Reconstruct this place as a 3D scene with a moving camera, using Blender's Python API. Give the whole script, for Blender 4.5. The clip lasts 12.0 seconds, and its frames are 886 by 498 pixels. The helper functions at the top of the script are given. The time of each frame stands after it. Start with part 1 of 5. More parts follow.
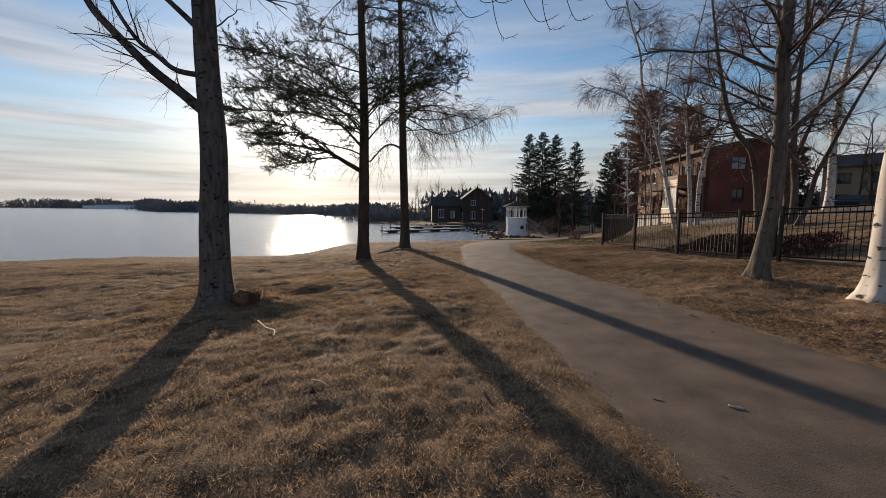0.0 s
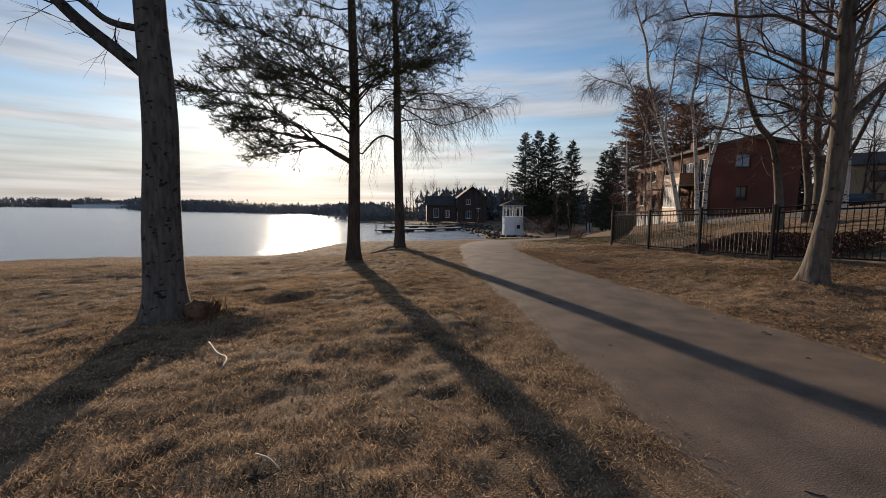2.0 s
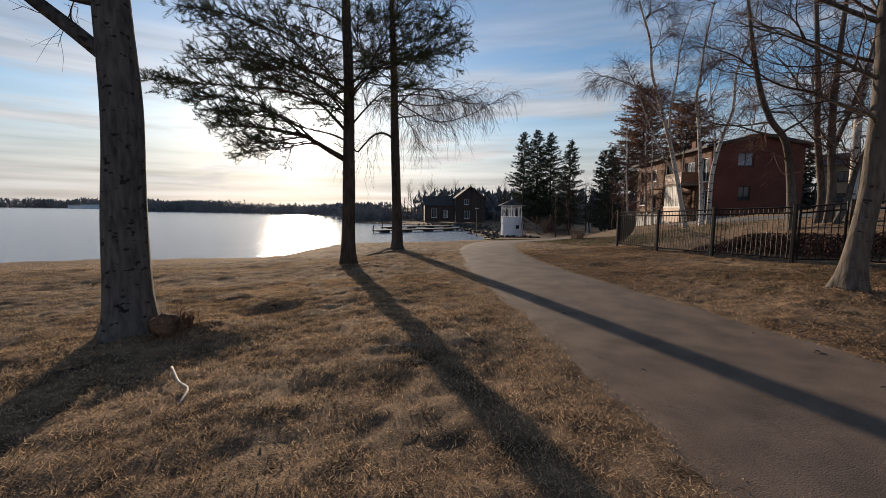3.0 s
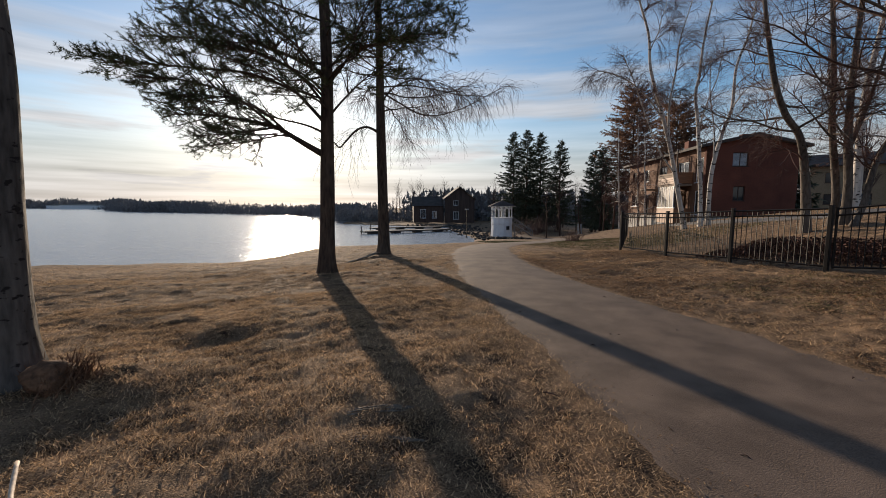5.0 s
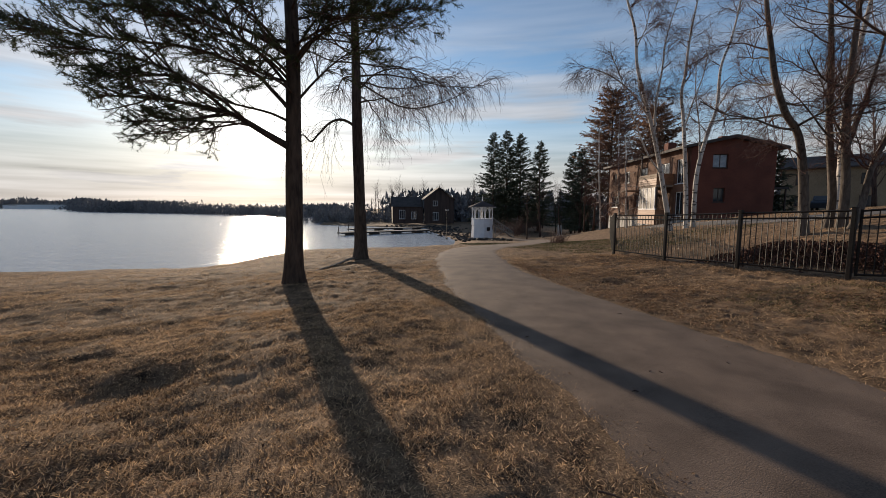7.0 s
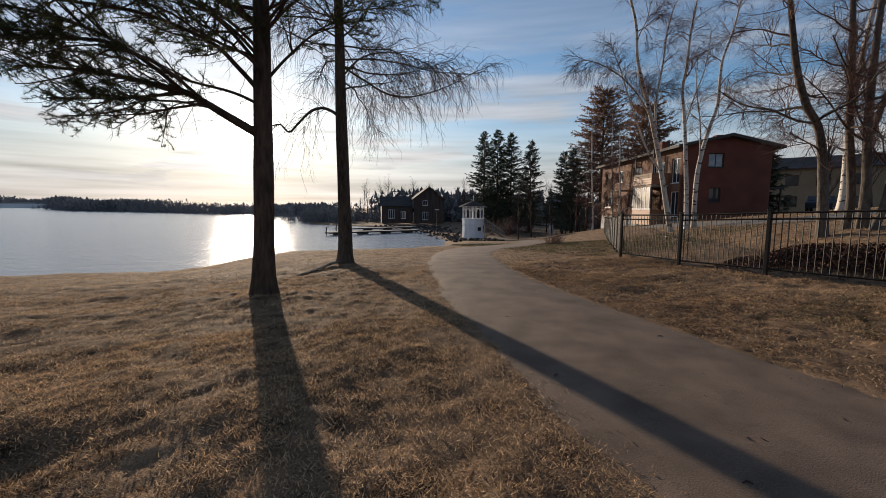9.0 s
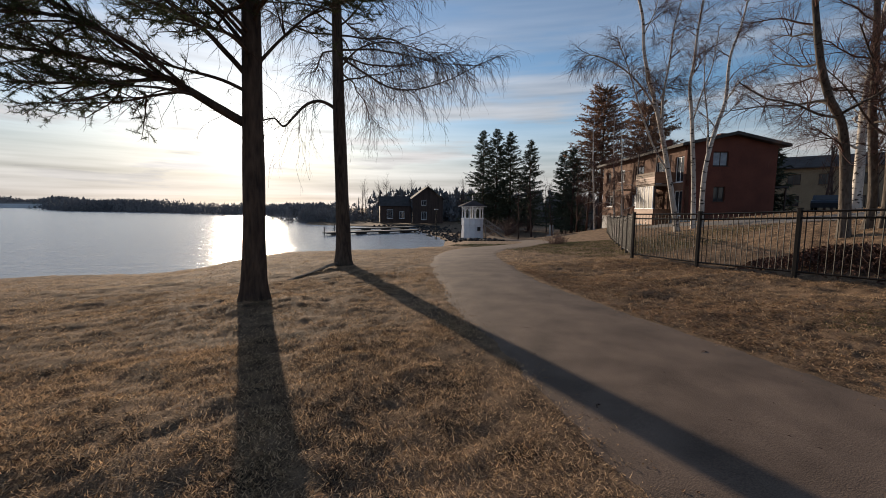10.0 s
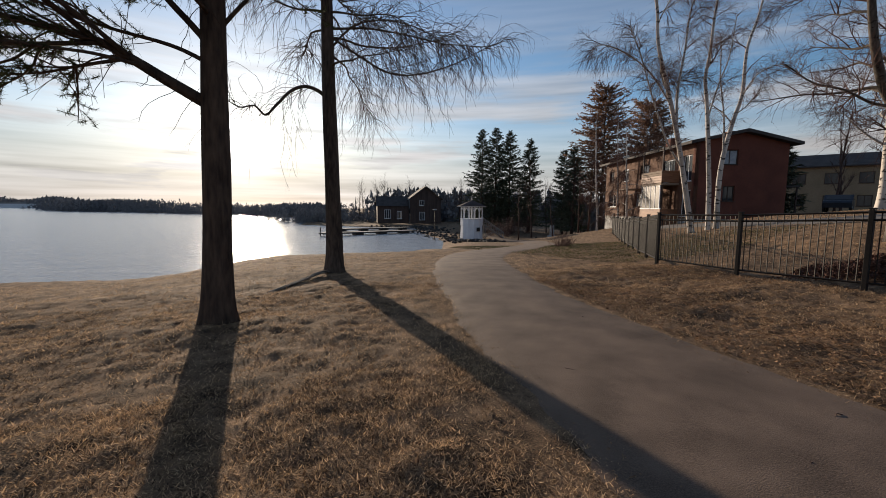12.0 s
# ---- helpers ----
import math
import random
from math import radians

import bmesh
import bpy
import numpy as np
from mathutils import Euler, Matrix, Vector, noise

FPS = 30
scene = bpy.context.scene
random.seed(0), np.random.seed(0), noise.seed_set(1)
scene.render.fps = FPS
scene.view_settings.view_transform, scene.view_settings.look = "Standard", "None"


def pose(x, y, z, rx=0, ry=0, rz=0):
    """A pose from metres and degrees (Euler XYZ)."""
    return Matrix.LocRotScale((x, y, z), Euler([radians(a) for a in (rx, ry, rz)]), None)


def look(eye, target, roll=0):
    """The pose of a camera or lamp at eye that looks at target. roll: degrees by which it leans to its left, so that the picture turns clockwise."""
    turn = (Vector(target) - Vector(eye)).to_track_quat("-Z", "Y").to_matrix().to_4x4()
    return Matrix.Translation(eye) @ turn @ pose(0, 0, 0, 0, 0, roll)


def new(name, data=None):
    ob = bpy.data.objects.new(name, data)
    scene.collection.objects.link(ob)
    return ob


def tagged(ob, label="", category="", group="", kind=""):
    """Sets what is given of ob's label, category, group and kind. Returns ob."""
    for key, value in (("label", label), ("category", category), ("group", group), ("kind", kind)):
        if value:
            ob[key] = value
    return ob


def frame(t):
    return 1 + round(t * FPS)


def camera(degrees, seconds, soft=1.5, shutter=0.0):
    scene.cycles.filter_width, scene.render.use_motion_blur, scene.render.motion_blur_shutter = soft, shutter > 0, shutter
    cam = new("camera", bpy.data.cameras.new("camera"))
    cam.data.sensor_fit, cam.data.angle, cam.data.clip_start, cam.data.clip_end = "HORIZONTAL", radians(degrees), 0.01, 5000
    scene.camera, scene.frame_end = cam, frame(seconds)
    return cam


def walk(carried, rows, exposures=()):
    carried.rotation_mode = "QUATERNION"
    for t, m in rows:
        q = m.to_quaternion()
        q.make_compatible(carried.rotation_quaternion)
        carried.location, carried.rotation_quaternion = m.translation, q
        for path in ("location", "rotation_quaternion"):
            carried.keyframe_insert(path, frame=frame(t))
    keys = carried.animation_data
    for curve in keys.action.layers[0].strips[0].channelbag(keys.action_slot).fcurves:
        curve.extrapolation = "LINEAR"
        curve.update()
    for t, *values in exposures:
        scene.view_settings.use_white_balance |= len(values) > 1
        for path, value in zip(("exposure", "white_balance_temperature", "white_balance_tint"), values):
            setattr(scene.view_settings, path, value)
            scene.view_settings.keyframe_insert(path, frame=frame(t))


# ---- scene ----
cam = camera(95.0, 12.0, soft=0.9)
METRES, EYE, TILT, LEAN, TURN = 7.5, 1.5, -2.75, -0.7, -15.3
EXPOSURE = 0.36
ROWS = [
    (0.0, 0.0, 0.0, 0.0, -0.02, -3.1, 0.46),
    (0.5, -0.0014, 0.045, -0.0022, -0.45, -3.12, 0.42),
    (1.0, -0.0073, 0.0875, -0.0041, -0.62, -3.12, 0.43),
    (1.5, -0.0168, 0.1268, -0.0074, -0.72, -3.13, 0.45),
    (2.0, -0.0183, 0.1693, -0.0091, -0.81, -3.14, 0.42),
    (2.5, -0.0192, 0.2116, -0.0063, -0.94, -3.13, 0.48),
    (3.0, -0.0244, 0.2545, -0.0048, -1.11, -3.13, 0.51),
    (5.0, -0.0293, 0.4231, 0.006, -2.67, -3.07, 0.57),
    (5.5, -0.029, 0.4649, 0.0115, -3.21, -3.06, 0.57),
    (6.0, -0.0337, 0.5033, 0.0121, -3.67, -3.03, 0.57),
    (6.5, -0.0373, 0.5382, 0.0134, -4.68, -3.01, 0.54),
    (7.0, -0.0371, 0.5775, 0.014, -5.61, -3.0, 0.57),
    (9.0, -0.0366, 0.7362, 0.0176, -7.1, -3.05, 0.5),
    (9.5, -0.0427, 0.7798, 0.0187, -7.17, -3.07, 0.54),
    (10.0, -0.0457, 0.8209, 0.0177, -7.34, -3.06, 0.54),
    (10.5, -0.0449, 0.8641, 0.0236, -7.48, -3.04, 0.57),
    (11.0, -0.0501, 0.9092, 0.0233, -7.59, -3.06, 0.58),
    (11.5, -0.0494, 0.9529, 0.0247, -7.65, -3.07, 0.56),
    (12.0, -0.0444, 0.9945, 0.0261, -7.68, -3.05, 0.56),
]
walk(cam, [(t, pose(0, 0, EYE, TILT, LEAN, TURN) @ pose(METRES * x, METRES * y, METRES * z, 90 + pitch, roll, yaw)) for t, x, y, z, yaw, pitch, roll in ROWS],
     exposures=((0.0, EXPOSURE), (3.0, EXPOSURE + 0.02), (5.0, EXPOSURE + 0.07), (5.5, EXPOSURE + 0.07), (7.0, EXPOSURE + 0.02), (9.0, EXPOSURE), (12.0, EXPOSURE - 0.02)))

# ---- light ----
SUN_AZ, SUN_EL = -2.7, 9.2
sun = new("sun", bpy.data.lights.new("sun", "SUN"))
sun.data.energy, sun.data.angle, sun.data.color = 5.0, radians(0.6), (1.0, 0.81, 0.61)
sun_way = Vector((math.sin(radians(SUN_AZ)) * math.cos(radians(SUN_EL)), math.cos(radians(SUN_AZ)) * math.cos(radians(SUN_EL)), math.sin(radians(SUN_EL))))
sun.matrix_basis = look(sun_way * 50, (0, 0, 0))


def build_sky():
    """Evening sky: clear blue above, thin banks of cloud low over the lake."""
    world = bpy.data.worlds.new("sky")
    scene.world = world
    world.use_nodes = True
    nt = world.node_tree
    nt.nodes.clear()
    N = lambda kind: nt.nodes.new("ShaderNode" + kind)
    out, bg, sky = N("OutputWorld"), N("Background"), N("TexSky")
    sky.sky_type, sky.sun_disc = "NISHITA", False
    sky.sun_elevation, sky.sun_rotation = radians(SUN_EL), radians(SUN_AZ)
    sky.air_density, sky.dust_density, sky.ozone_density = 1.0, 0.5, 3.2
    tc, sep = N("TexCoord"), N("SeparateXYZ")
    nt.links.new(tc.outputs["Generated"], sep.inputs[0])
    mp = N("Mapping")
    mp.inputs["Scale"].default_value = (1.6, 1.6, 13.0)
    nt.links.new(tc.outputs["Generated"], mp.inputs["Vector"])
    tex = N("TexNoise")
    tex.inputs["Scale"].default_value, tex.inputs["Detail"].default_value, tex.inputs["Roughness"].default_value = 1.3, 7.0, 0.55
    nt.links.new(mp.outputs["Vector"], tex.inputs["Vector"])
    cover = N("MapRange")
    cover.interpolation_type = "SMOOTHSTEP"
    cover.inputs["From Min"].default_value, cover.inputs["From Max"].default_value = 0.36, 0.62
    nt.links.new(tex.outputs["Fac"], cover.inputs["Value"])
    fade = N("MapRange")
    fade.interpolation_type = "SMOOTHSTEP"
    fade.inputs["From Min"].default_value, fade.inputs["From Max"].default_value = 0.46, 0.10
    fade.inputs["To Min"].default_value, fade.inputs["To Max"].default_value = 0.14, 0.95
    nt.links.new(sep.outputs["Z"], fade.inputs["Value"])
    amount = N("Math")
    amount.operation = "MULTIPLY"
    nt.links.new(cover.outputs[0], amount.inputs[0])
    nt.links.new(fade.outputs[0], amount.inputs[1])
    grey = N("Mix")
    grey.data_type, grey.blend_type = "RGBA", "MIX"
    haze, most = N("MapRange"), N("Math")
    haze.interpolation_type = "SMOOTHSTEP"
    haze.inputs["From Min"].default_value, haze.inputs["From Max"].default_value = 0.26, 0.03
    haze.inputs["To Max"].default_value = 0.93
    nt.links.new(sep.outputs["Z"], haze.inputs["Value"])
    most.operation = "MAXIMUM"
    nt.links.new(amount.outputs[0], most.inputs[0])
    nt.links.new(haze.outputs[0], most.inputs[1])
    nt.links.new(most.outputs[0], grey.inputs[0])
    # thin cloud scatters the sun's light forward: brighter towards the sun
    dot, lum = N("VectorMath"), None
    dot.operation = "DOT_PRODUCT"
    dot.inputs[1].default_value = sun_way
    nt.links.new(tc.outputs["Generated"], dot.inputs[0])
    floor0 = N("Math")
    floor0.operation = "MAXIMUM"
    floor0.inputs[1].default_value = 0.0
    nt.links.new(dot.outputs["Value"], floor0.inputs[0])
    for power, gain in ((14.0, 1.9), (900.0, 60.0)):
        pw, mul = N("Math"), N("Math")
        pw.operation, mul.operation = "POWER", "MULTIPLY_ADD"
        pw.inputs[1].default_value = power
        nt.links.new(floor0.outputs[0], pw.inputs[0])
        nt.links.new(pw.outputs[0], mul.inputs[0])
        mul.inputs[1].default_value = gain
        if lum is None:
            mul.inputs[2].default_value = 3.9
        else:
            nt.links.new(lum, mul.inputs[2])
        lum = mul.outputs[0]
    tint = N("VectorMath")
    tint.operation = "SCALE"
    tint.inputs[0].default_value = (1.03, 0.985, 0.98)
    streak = N("TexNoise")
    streak.inputs["Scale"].default_value, streak.inputs["Detail"].default_value = 2.1, 6.0
    mp2 = N("Mapping")
    mp2.inputs["Scale"].default_value = (1.3, 1.3, 24.0)
    mp2.inputs["Location"].default_value = (3.1, 1.7, 0.4)
    nt.links.new(tc.outputs["Generated"], mp2.inputs["Vector"])
    nt.links.new(mp2.outputs["Vector"], streak.inputs["Vector"])
    shade, scaled = N("MapRange"), N("Math")
    shade.inputs["From Min"].default_value, shade.inputs["From Max"].default_value = 0.3, 0.7
    shade.inputs["To Min"].default_value, shade.inputs["To Max"].default_value = 0.62, 1.2
    nt.links.new(streak.outputs["Fac"], shade.inputs["Value"])
    scaled.operation = "MULTIPLY"
    nt.links.new(lum, scaled.inputs[0])
    nt.links.new(shade.outputs[0], scaled.inputs[1])
    lum = scaled.outputs[0]
    nt.links.new(lum, tint.inputs["Scale"])
    nt.links.new(tint.outputs[0], grey.inputs[7])
    nt.links.new(sky.outputs[0], grey.inputs[6])
    nt.links.new(grey.outputs[2], bg.inputs["Color"])
    bg.inputs["Strength"].default_value = 0.115
    nt.links.new(bg.outputs[0], out.inputs[0])


build_sky()

# ---- helpers of the place ----
def link(name, data, material, parent=None, label=""):
    ob = new(name, data)
    if material is not None:
        data.materials.append(material)
    ob.parent = parent
    return tagged(ob, label=label)


def solid(name, geo, material, parent=None, label="", smooth=False):
    """One mesh object out of (verts, faces) pairs."""
    pairs = geo if isinstance(geo, list) else [geo]
    verts, faces, n = [], [], 0
    for v, f in pairs:
        v = np.asarray(v, float).reshape(-1, 3)
        verts.append(v)
        faces += [[i + n for i in q] for q in f]
        n += len(v)
    me = bpy.data.meshes.new(name)
    me.from_pydata(np.concatenate(verts).tolist(), [], faces)
    if smooth:
        me.shade_smooth()
    return link(name, me, material, parent, label)


def empty(name, x=0.0, y=0.0, z=0.0, rz=0.0):
    ob = new(name)
    ob.matrix_basis = pose(x, y, z, 0, 0, rz)
    return ob


def box(x0, x1, y0, y1, z0, z1):
    v = [(x, y, z) for z in (z0, z1) for y in (y0, y1) for x in (x0, x1)]
    return v, [(0, 2, 3, 1), (4, 5, 7, 6), (0, 1, 5, 4), (2, 6, 7, 3), (0, 4, 6, 2), (1, 3, 7, 5)]


def soft_box(x0, x1, y0, y1, z0, z1, r):
    """A box with bevelled edges."""
    bm = bmesh.new()
    v, f = box(x0, x1, y0, y1, z0, z1)
    vs = [bm.verts.new(p) for p in v]
    for q in f:
        bm.faces.new([vs[i] for i in q])
    bmesh.ops.bevel(bm, geom=bm.edges[:], offset=r, segments=2, profile=0.6, affect="EDGES")
    bm.verts.index_update()
    out = [tuple(p.co) for p in bm.verts], [[p.index for p in q.verts] for q in bm.faces]
    bm.free()
    return out


def prism(outline, y0, y1):
    """An outline in x and z, drawn out along y."""
    n = len(outline)
    v = [(x, y0, z) for x, z in outline] + [(x, y1, z) for x, z in outline]
    f = [tuple(range(n)), tuple(range(2 * n - 1, n - 1, -1))]
    return v, f + [(i + n, (i + 1) % n + n, (i + 1) % n, i) for i in range(n)]


def tube(pts, radii, sides=6, cap=True):
    pts = np.asarray(pts, float)
    n = len(pts)
    tang = np.gradient(pts, axis=0)
    tang /= np.linalg.norm(tang, axis=1)[:, None] + 1e-9
    ref = np.array((0.31, 0.17, 0.93)) if abs(tang[0][2]) < 0.8 else np.array((0.95, 0.2, 0.1))
    a = np.cross(tang, ref)
    a /= np.linalg.norm(a, axis=1)[:, None] + 1e-9
    b = np.cross(tang, a)
    ang = np.arange(sides) * 2 * np.pi / sides
    ring = a[:, None, :] * np.cos(ang)[None, :, None] + b[:, None, :] * np.sin(ang)[None, :, None]
    v = (pts[:, None, :] + ring * np.asarray(radii, float).reshape(n, 1, 1)).reshape(-1, 3)
    f = [(i * sides + j, (i + 1) * sides + j, (i + 1) * sides + (j + 1) % sides, i * sides + (j + 1) % sides)
         for i in range(n - 1) for j in range(sides)]
    if cap:
        f += [tuple(range(sides)), tuple(range(n * sides - 1, (n - 1) * sides - 1, -1))]
    return v, f


def rod(p, q, r0, r1=None, sides=8):
    return tube([p, q], [r0, r0 if r1 is None else r1], sides)


def tris(name, corners, material, parent=None, label=""):
    """Loose triangles, an (n, 3, 3) array, as one mesh."""
    corners = np.asarray(corners, np.float32).reshape(-1, 3)
    n = len(corners)
    me = bpy.data.meshes.new(name)
    me.vertices.add(n)
    me.vertices.foreach_set("co", corners.ravel())
    me.loops.add(n)
    me.loops.foreach_set("vertex_index", np.arange(n, dtype=np.int32))
    me.polygons.add(n // 3)
    me.polygons.foreach_set("loop_start", np.arange(0, n, 3, dtype=np.int32))
    me.update(calc_edges=True)
    return link(name, me, material, parent, label)


def smooth01(x):
    x = np.clip(x, 0, 1)
    return x * x * (3 - 2 * x)


# ---- materials ----
def paint(name, dark, light, grain=30.0, patch=1.2, rough=0.8, bump=0.3, depth=0.01, metal=0.0, vary=0.0, stretch=(1, 1, 1), island=False, spec=0.3, through_light=0.0):
    """Two colours mixed by a coarse and a fine noise, with a fine relief."""
    m = bpy.data.materials.new(name)
    m.use_nodes = True
    nt = m.node_tree
    nt.nodes.clear()
    N = lambda kind: nt.nodes.new("ShaderNode" + kind)
    out, bs, geo = N("OutputMaterial"), N("BsdfPrincipled"), N("NewGeometry")
    mp = N("Mapping")
    mp.inputs["Scale"].default_value = stretch
    nt.links.new(geo.outputs["Position"], mp.inputs["Vector"])
    fine, coarse = N("TexNoise"), N("TexNoise")
    for node, scale, detail in ((fine, grain, 6.0), (coarse, patch, 4.0)):
        node.inputs["Scale"].default_value, node.inputs["Detail"].default_value = scale, detail
        nt.links.new(mp.outputs["Vector"], node.inputs["Vector"])
    both = N("Math")
    both.operation = "ADD"
    nt.links.new(fine.outputs["Fac"], both.inputs[0])
    nt.links.new(coarse.outputs["Fac"], both.inputs[1])
    last = both.outputs[0]
    if vary:
        add = N("Math")
        add.operation = "MULTIPLY_ADD"
        src = geo.outputs["Random Per Island"] if island else N("ObjectInfo").outputs["Random"]
        nt.links.new(src, add.inputs[0])
        add.inputs[1].default_value = vary
        nt.links.new(last, add.inputs[2])
        last = add.outputs[0]
    ramp = N("MapRange")
    ramp.inputs["From Min"].default_value, ramp.inputs["From Max"].default_value = 0.72 + 0.22 * vary, 1.28 + 0.7 * vary
    nt.links.new(last, ramp.inputs["Value"])
    mix = N("Mix")
    mix.data_type = "RGBA"
    mix.inputs[6].default_value, mix.inputs[7].default_value = (*dark, 1), (*light, 1)
    nt.links.new(ramp.outputs[0], mix.inputs[0])
    nt.links.new(mix.outputs[2], bs.inputs["Base Color"])
    bs.inputs["Roughness"].default_value, bs.inputs["Metallic"].default_value = rough, metal
    bs.inputs["Specular IOR Level"].default_value = spec
    if bump:
        bp = N("Bump")
        bp.inputs["Strength"].default_value, bp.inputs["Distance"].default_value = bump, depth
        nt.links.new(fine.outputs["Fac"], bp.inputs["Height"])
        nt.links.new(bp.outputs[0], bs.inputs["Normal"])
    last = bs.outputs[0]
    if through_light:
        tl, both_sides = N("BsdfTranslucent"), N("MixShader")
        nt.links.new(mix.outputs[2], tl.inputs["Color"])
        both_sides.inputs[0].default_value = through_light
        nt.links.new(last, both_sides.inputs[1])
        nt.links.new(tl.outputs[0], both_sides.inputs[2])
        last = both_sides.outputs[0]
    nt.links.new(last, out.inputs[0])
    return m


def bark(name, dark, light, mark=None, mark_scale=(2.0, 2.0, 9.0), mark_at=0.58, furrow=14.0, bump=0.7):
    """Bark: furrows that run upwards; birch marks that lie across."""
    m = paint(name, dark, light, furrow, 1.6, 0.9, bump, 0.02, stretch=(1.0, 1.0, 0.22), spec=0.15)
    if mark is not None:
        nt = m.node_tree
        bs = next(n for n in nt.nodes if n.type == "BSDF_PRINCIPLED")
        old = bs.inputs["Base Color"].links[0].from_socket
        geo = nt.nodes.new("ShaderNodeNewGeometry")
        mp = nt.nodes.new("ShaderNodeMapping")
        mp.inputs["Scale"].default_value = mark_scale
        tex = nt.nodes.new("ShaderNodeTexNoise")
        tex.inputs["Scale"].default_value, tex.inputs["Detail"].default_value = 1.0, 5.0
        nt.links.new(geo.outputs["Position"], mp.inputs["Vector"])
        nt.links.new(mp.outputs["Vector"], tex.inputs["Vector"])
        rg = nt.nodes.new("ShaderNodeMapRange")
        rg.inputs["From Min"].default_value, rg.inputs["From Max"].default_value = mark_at, mark_at + 0.05
        nt.links.new(tex.outputs["Fac"], rg.inputs["Value"])
        mix = nt.nodes.new("ShaderNodeMix")
        mix.data_type = "RGBA"
        mix.inputs[7].default_value = (*mark, 1)
        nt.links.new(rg.outputs[0], mix.inputs[0])
        nt.links.new(old, mix.inputs[6])
        nt.links.new(mix.outputs[2], bs.inputs["Base Color"])
    return m


M_LAWN = paint("dead_grass_soil", (0.022, 0.014, 0.010), (0.36, 0.235, 0.142), 90.0, 3.4, 0.95, 1.0, 0.02, spec=0.1)
M_BLADE = paint("dry_grass_blades", (0.055, 0.031, 0.017), (0.745, 0.515, 0.305), 25.0, 0.7, 0.75, 0.0, vary=1.0, island=True, spec=0.12, through_light=0.3)
M_LEAF = paint("fallen_leaves", (0.07, 0.04, 0.025), (0.42, 0.26, 0.15), 20.0, 2.0, 0.85, 0.0, vary=0.6, island=True, spec=0.15, through_light=0.25)
M_PATH = paint("packed_gravel", (0.078, 0.053, 0.038), (0.208, 0.145, 0.105), 120.0, 2.2, 0.8, 0.4, 0.01, spec=0.25)
M_ASPHALT = paint("worn_asphalt", (0.085, 0.078, 0.072), (0.17, 0.155, 0.145), 60.0, 0.8, 0.85, 0.2, 0.005)
M_ROCK = paint("shore_rock", (0.018, 0.016, 0.014), (0.065, 0.056, 0.05), 8.0, 1.0, 0.85, 0.6, 0.03, vary=0.4)
M_ASPEN = bark("grey_bark", (0.036, 0.030, 0.026), (0.155, 0.132, 0.114), (0.026, 0.021, 0.018), (9.0, 9.0, 16.0), 0.6, 20.0, 0.9)
M_GREY = bark("pale_grey_bark", (0.045, 0.037, 0.031), (0.165, 0.138, 0.115), (0.035, 0.028, 0.024), (7.0, 7.0, 14.0), 0.63, 18.0, 0.8)
M_PINE = bark("pine_bark", (0.030, 0.022, 0.018), (0.12, 0.082, 0.06), furrow=18.0, bump=1.0)
M_LARCH = bark("larch_bark", (0.03, 0.024, 0.02), (0.12, 0.09, 0.07), furrow=20.0, bump=1.0)
M_BIRCH = bark("birch_bark", (0.34, 0.30, 0.26), (0.62, 0.57, 0.51), (0.04, 0.033, 0.03), (4.0, 4.0, 10.0), 0.575, 8.0, 0.3)
M_TWIG = paint("bare_twigs", (0.035, 0.022, 0.018), (0.12, 0.075, 0.06), 12.0, 1.0, 0.85, 0.0, spec=0.15)
M_TWIG_RED = paint("birch_twigs", (0.06, 0.032, 0.026), (0.16, 0.09, 0.072), 12.0, 1.0, 0.85, 0.0, spec=0.15)
M_NEEDLE = paint("pine_needles", (0.018, 0.026, 0.010), (0.075, 0.085, 0.034), 4.0, 0.8, 0.7, 0.0, vary=0.4, island=True, spec=0.2, through_light=0.2)
M_SPRUCE = paint("spruce_needles", (0.034, 0.044, 0.028), (0.11, 0.12, 0.08), 2.0, 0.3, 0.8, 0.0, vary=0.4, island=True, spec=0.15)
M_RUSTY = paint("rusty_conifer", (0.09, 0.055, 0.036), (0.34, 0.20, 0.13), 2.0, 0.3, 0.8, 0.0, vary=0.4, island=True, spec=0.15, through_light=0.35)
# pale blue-grey: the haze of distance is mixed into the woods' colour
M_WOODS_HAZY = paint("far_woods", (0.11, 0.11, 0.118), (0.26, 0.25, 0.245), 0.3, 0.02, 0.9, 0.0, vary=0.5, island=True, spec=0.1)
M_IRON = paint("brown_black_iron", (0.010, 0.008, 0.007), (0.026, 0.021, 0.018), 40.0, 3.0, 0.6, 0.2, 0.002, spec=0.2)
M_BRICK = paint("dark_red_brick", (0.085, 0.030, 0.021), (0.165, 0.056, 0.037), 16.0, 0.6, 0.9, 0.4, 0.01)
# the house's brick again, lighter and browner: sunlight put into the colour
M_BRICK_SUN = paint("sunlit_brick", (0.11, 0.058, 0.038), (0.20, 0.11, 0.072), 16.0, 0.6, 0.9, 0.4, 0.01)
M_PLASTER = paint("pale_plaster", (0.20, 0.15, 0.11), (0.32, 0.25, 0.19), 10.0, 0.8, 0.85, 0.1)
M_YELLOW = paint("yellow_render", (0.20, 0.15, 0.095), (0.30, 0.235, 0.155), 10.0, 0.5, 0.9, 0.1)
M_ROOF = paint("dark_roofing", (0.03, 0.026, 0.024), (0.075, 0.065, 0.06), 20.0, 0.8, 0.8, 0.3)
M_WHITE = paint("white_paint", (0.62, 0.63, 0.65), (0.80, 0.81, 0.82), 12.0, 0.8, 0.55, 0.1)
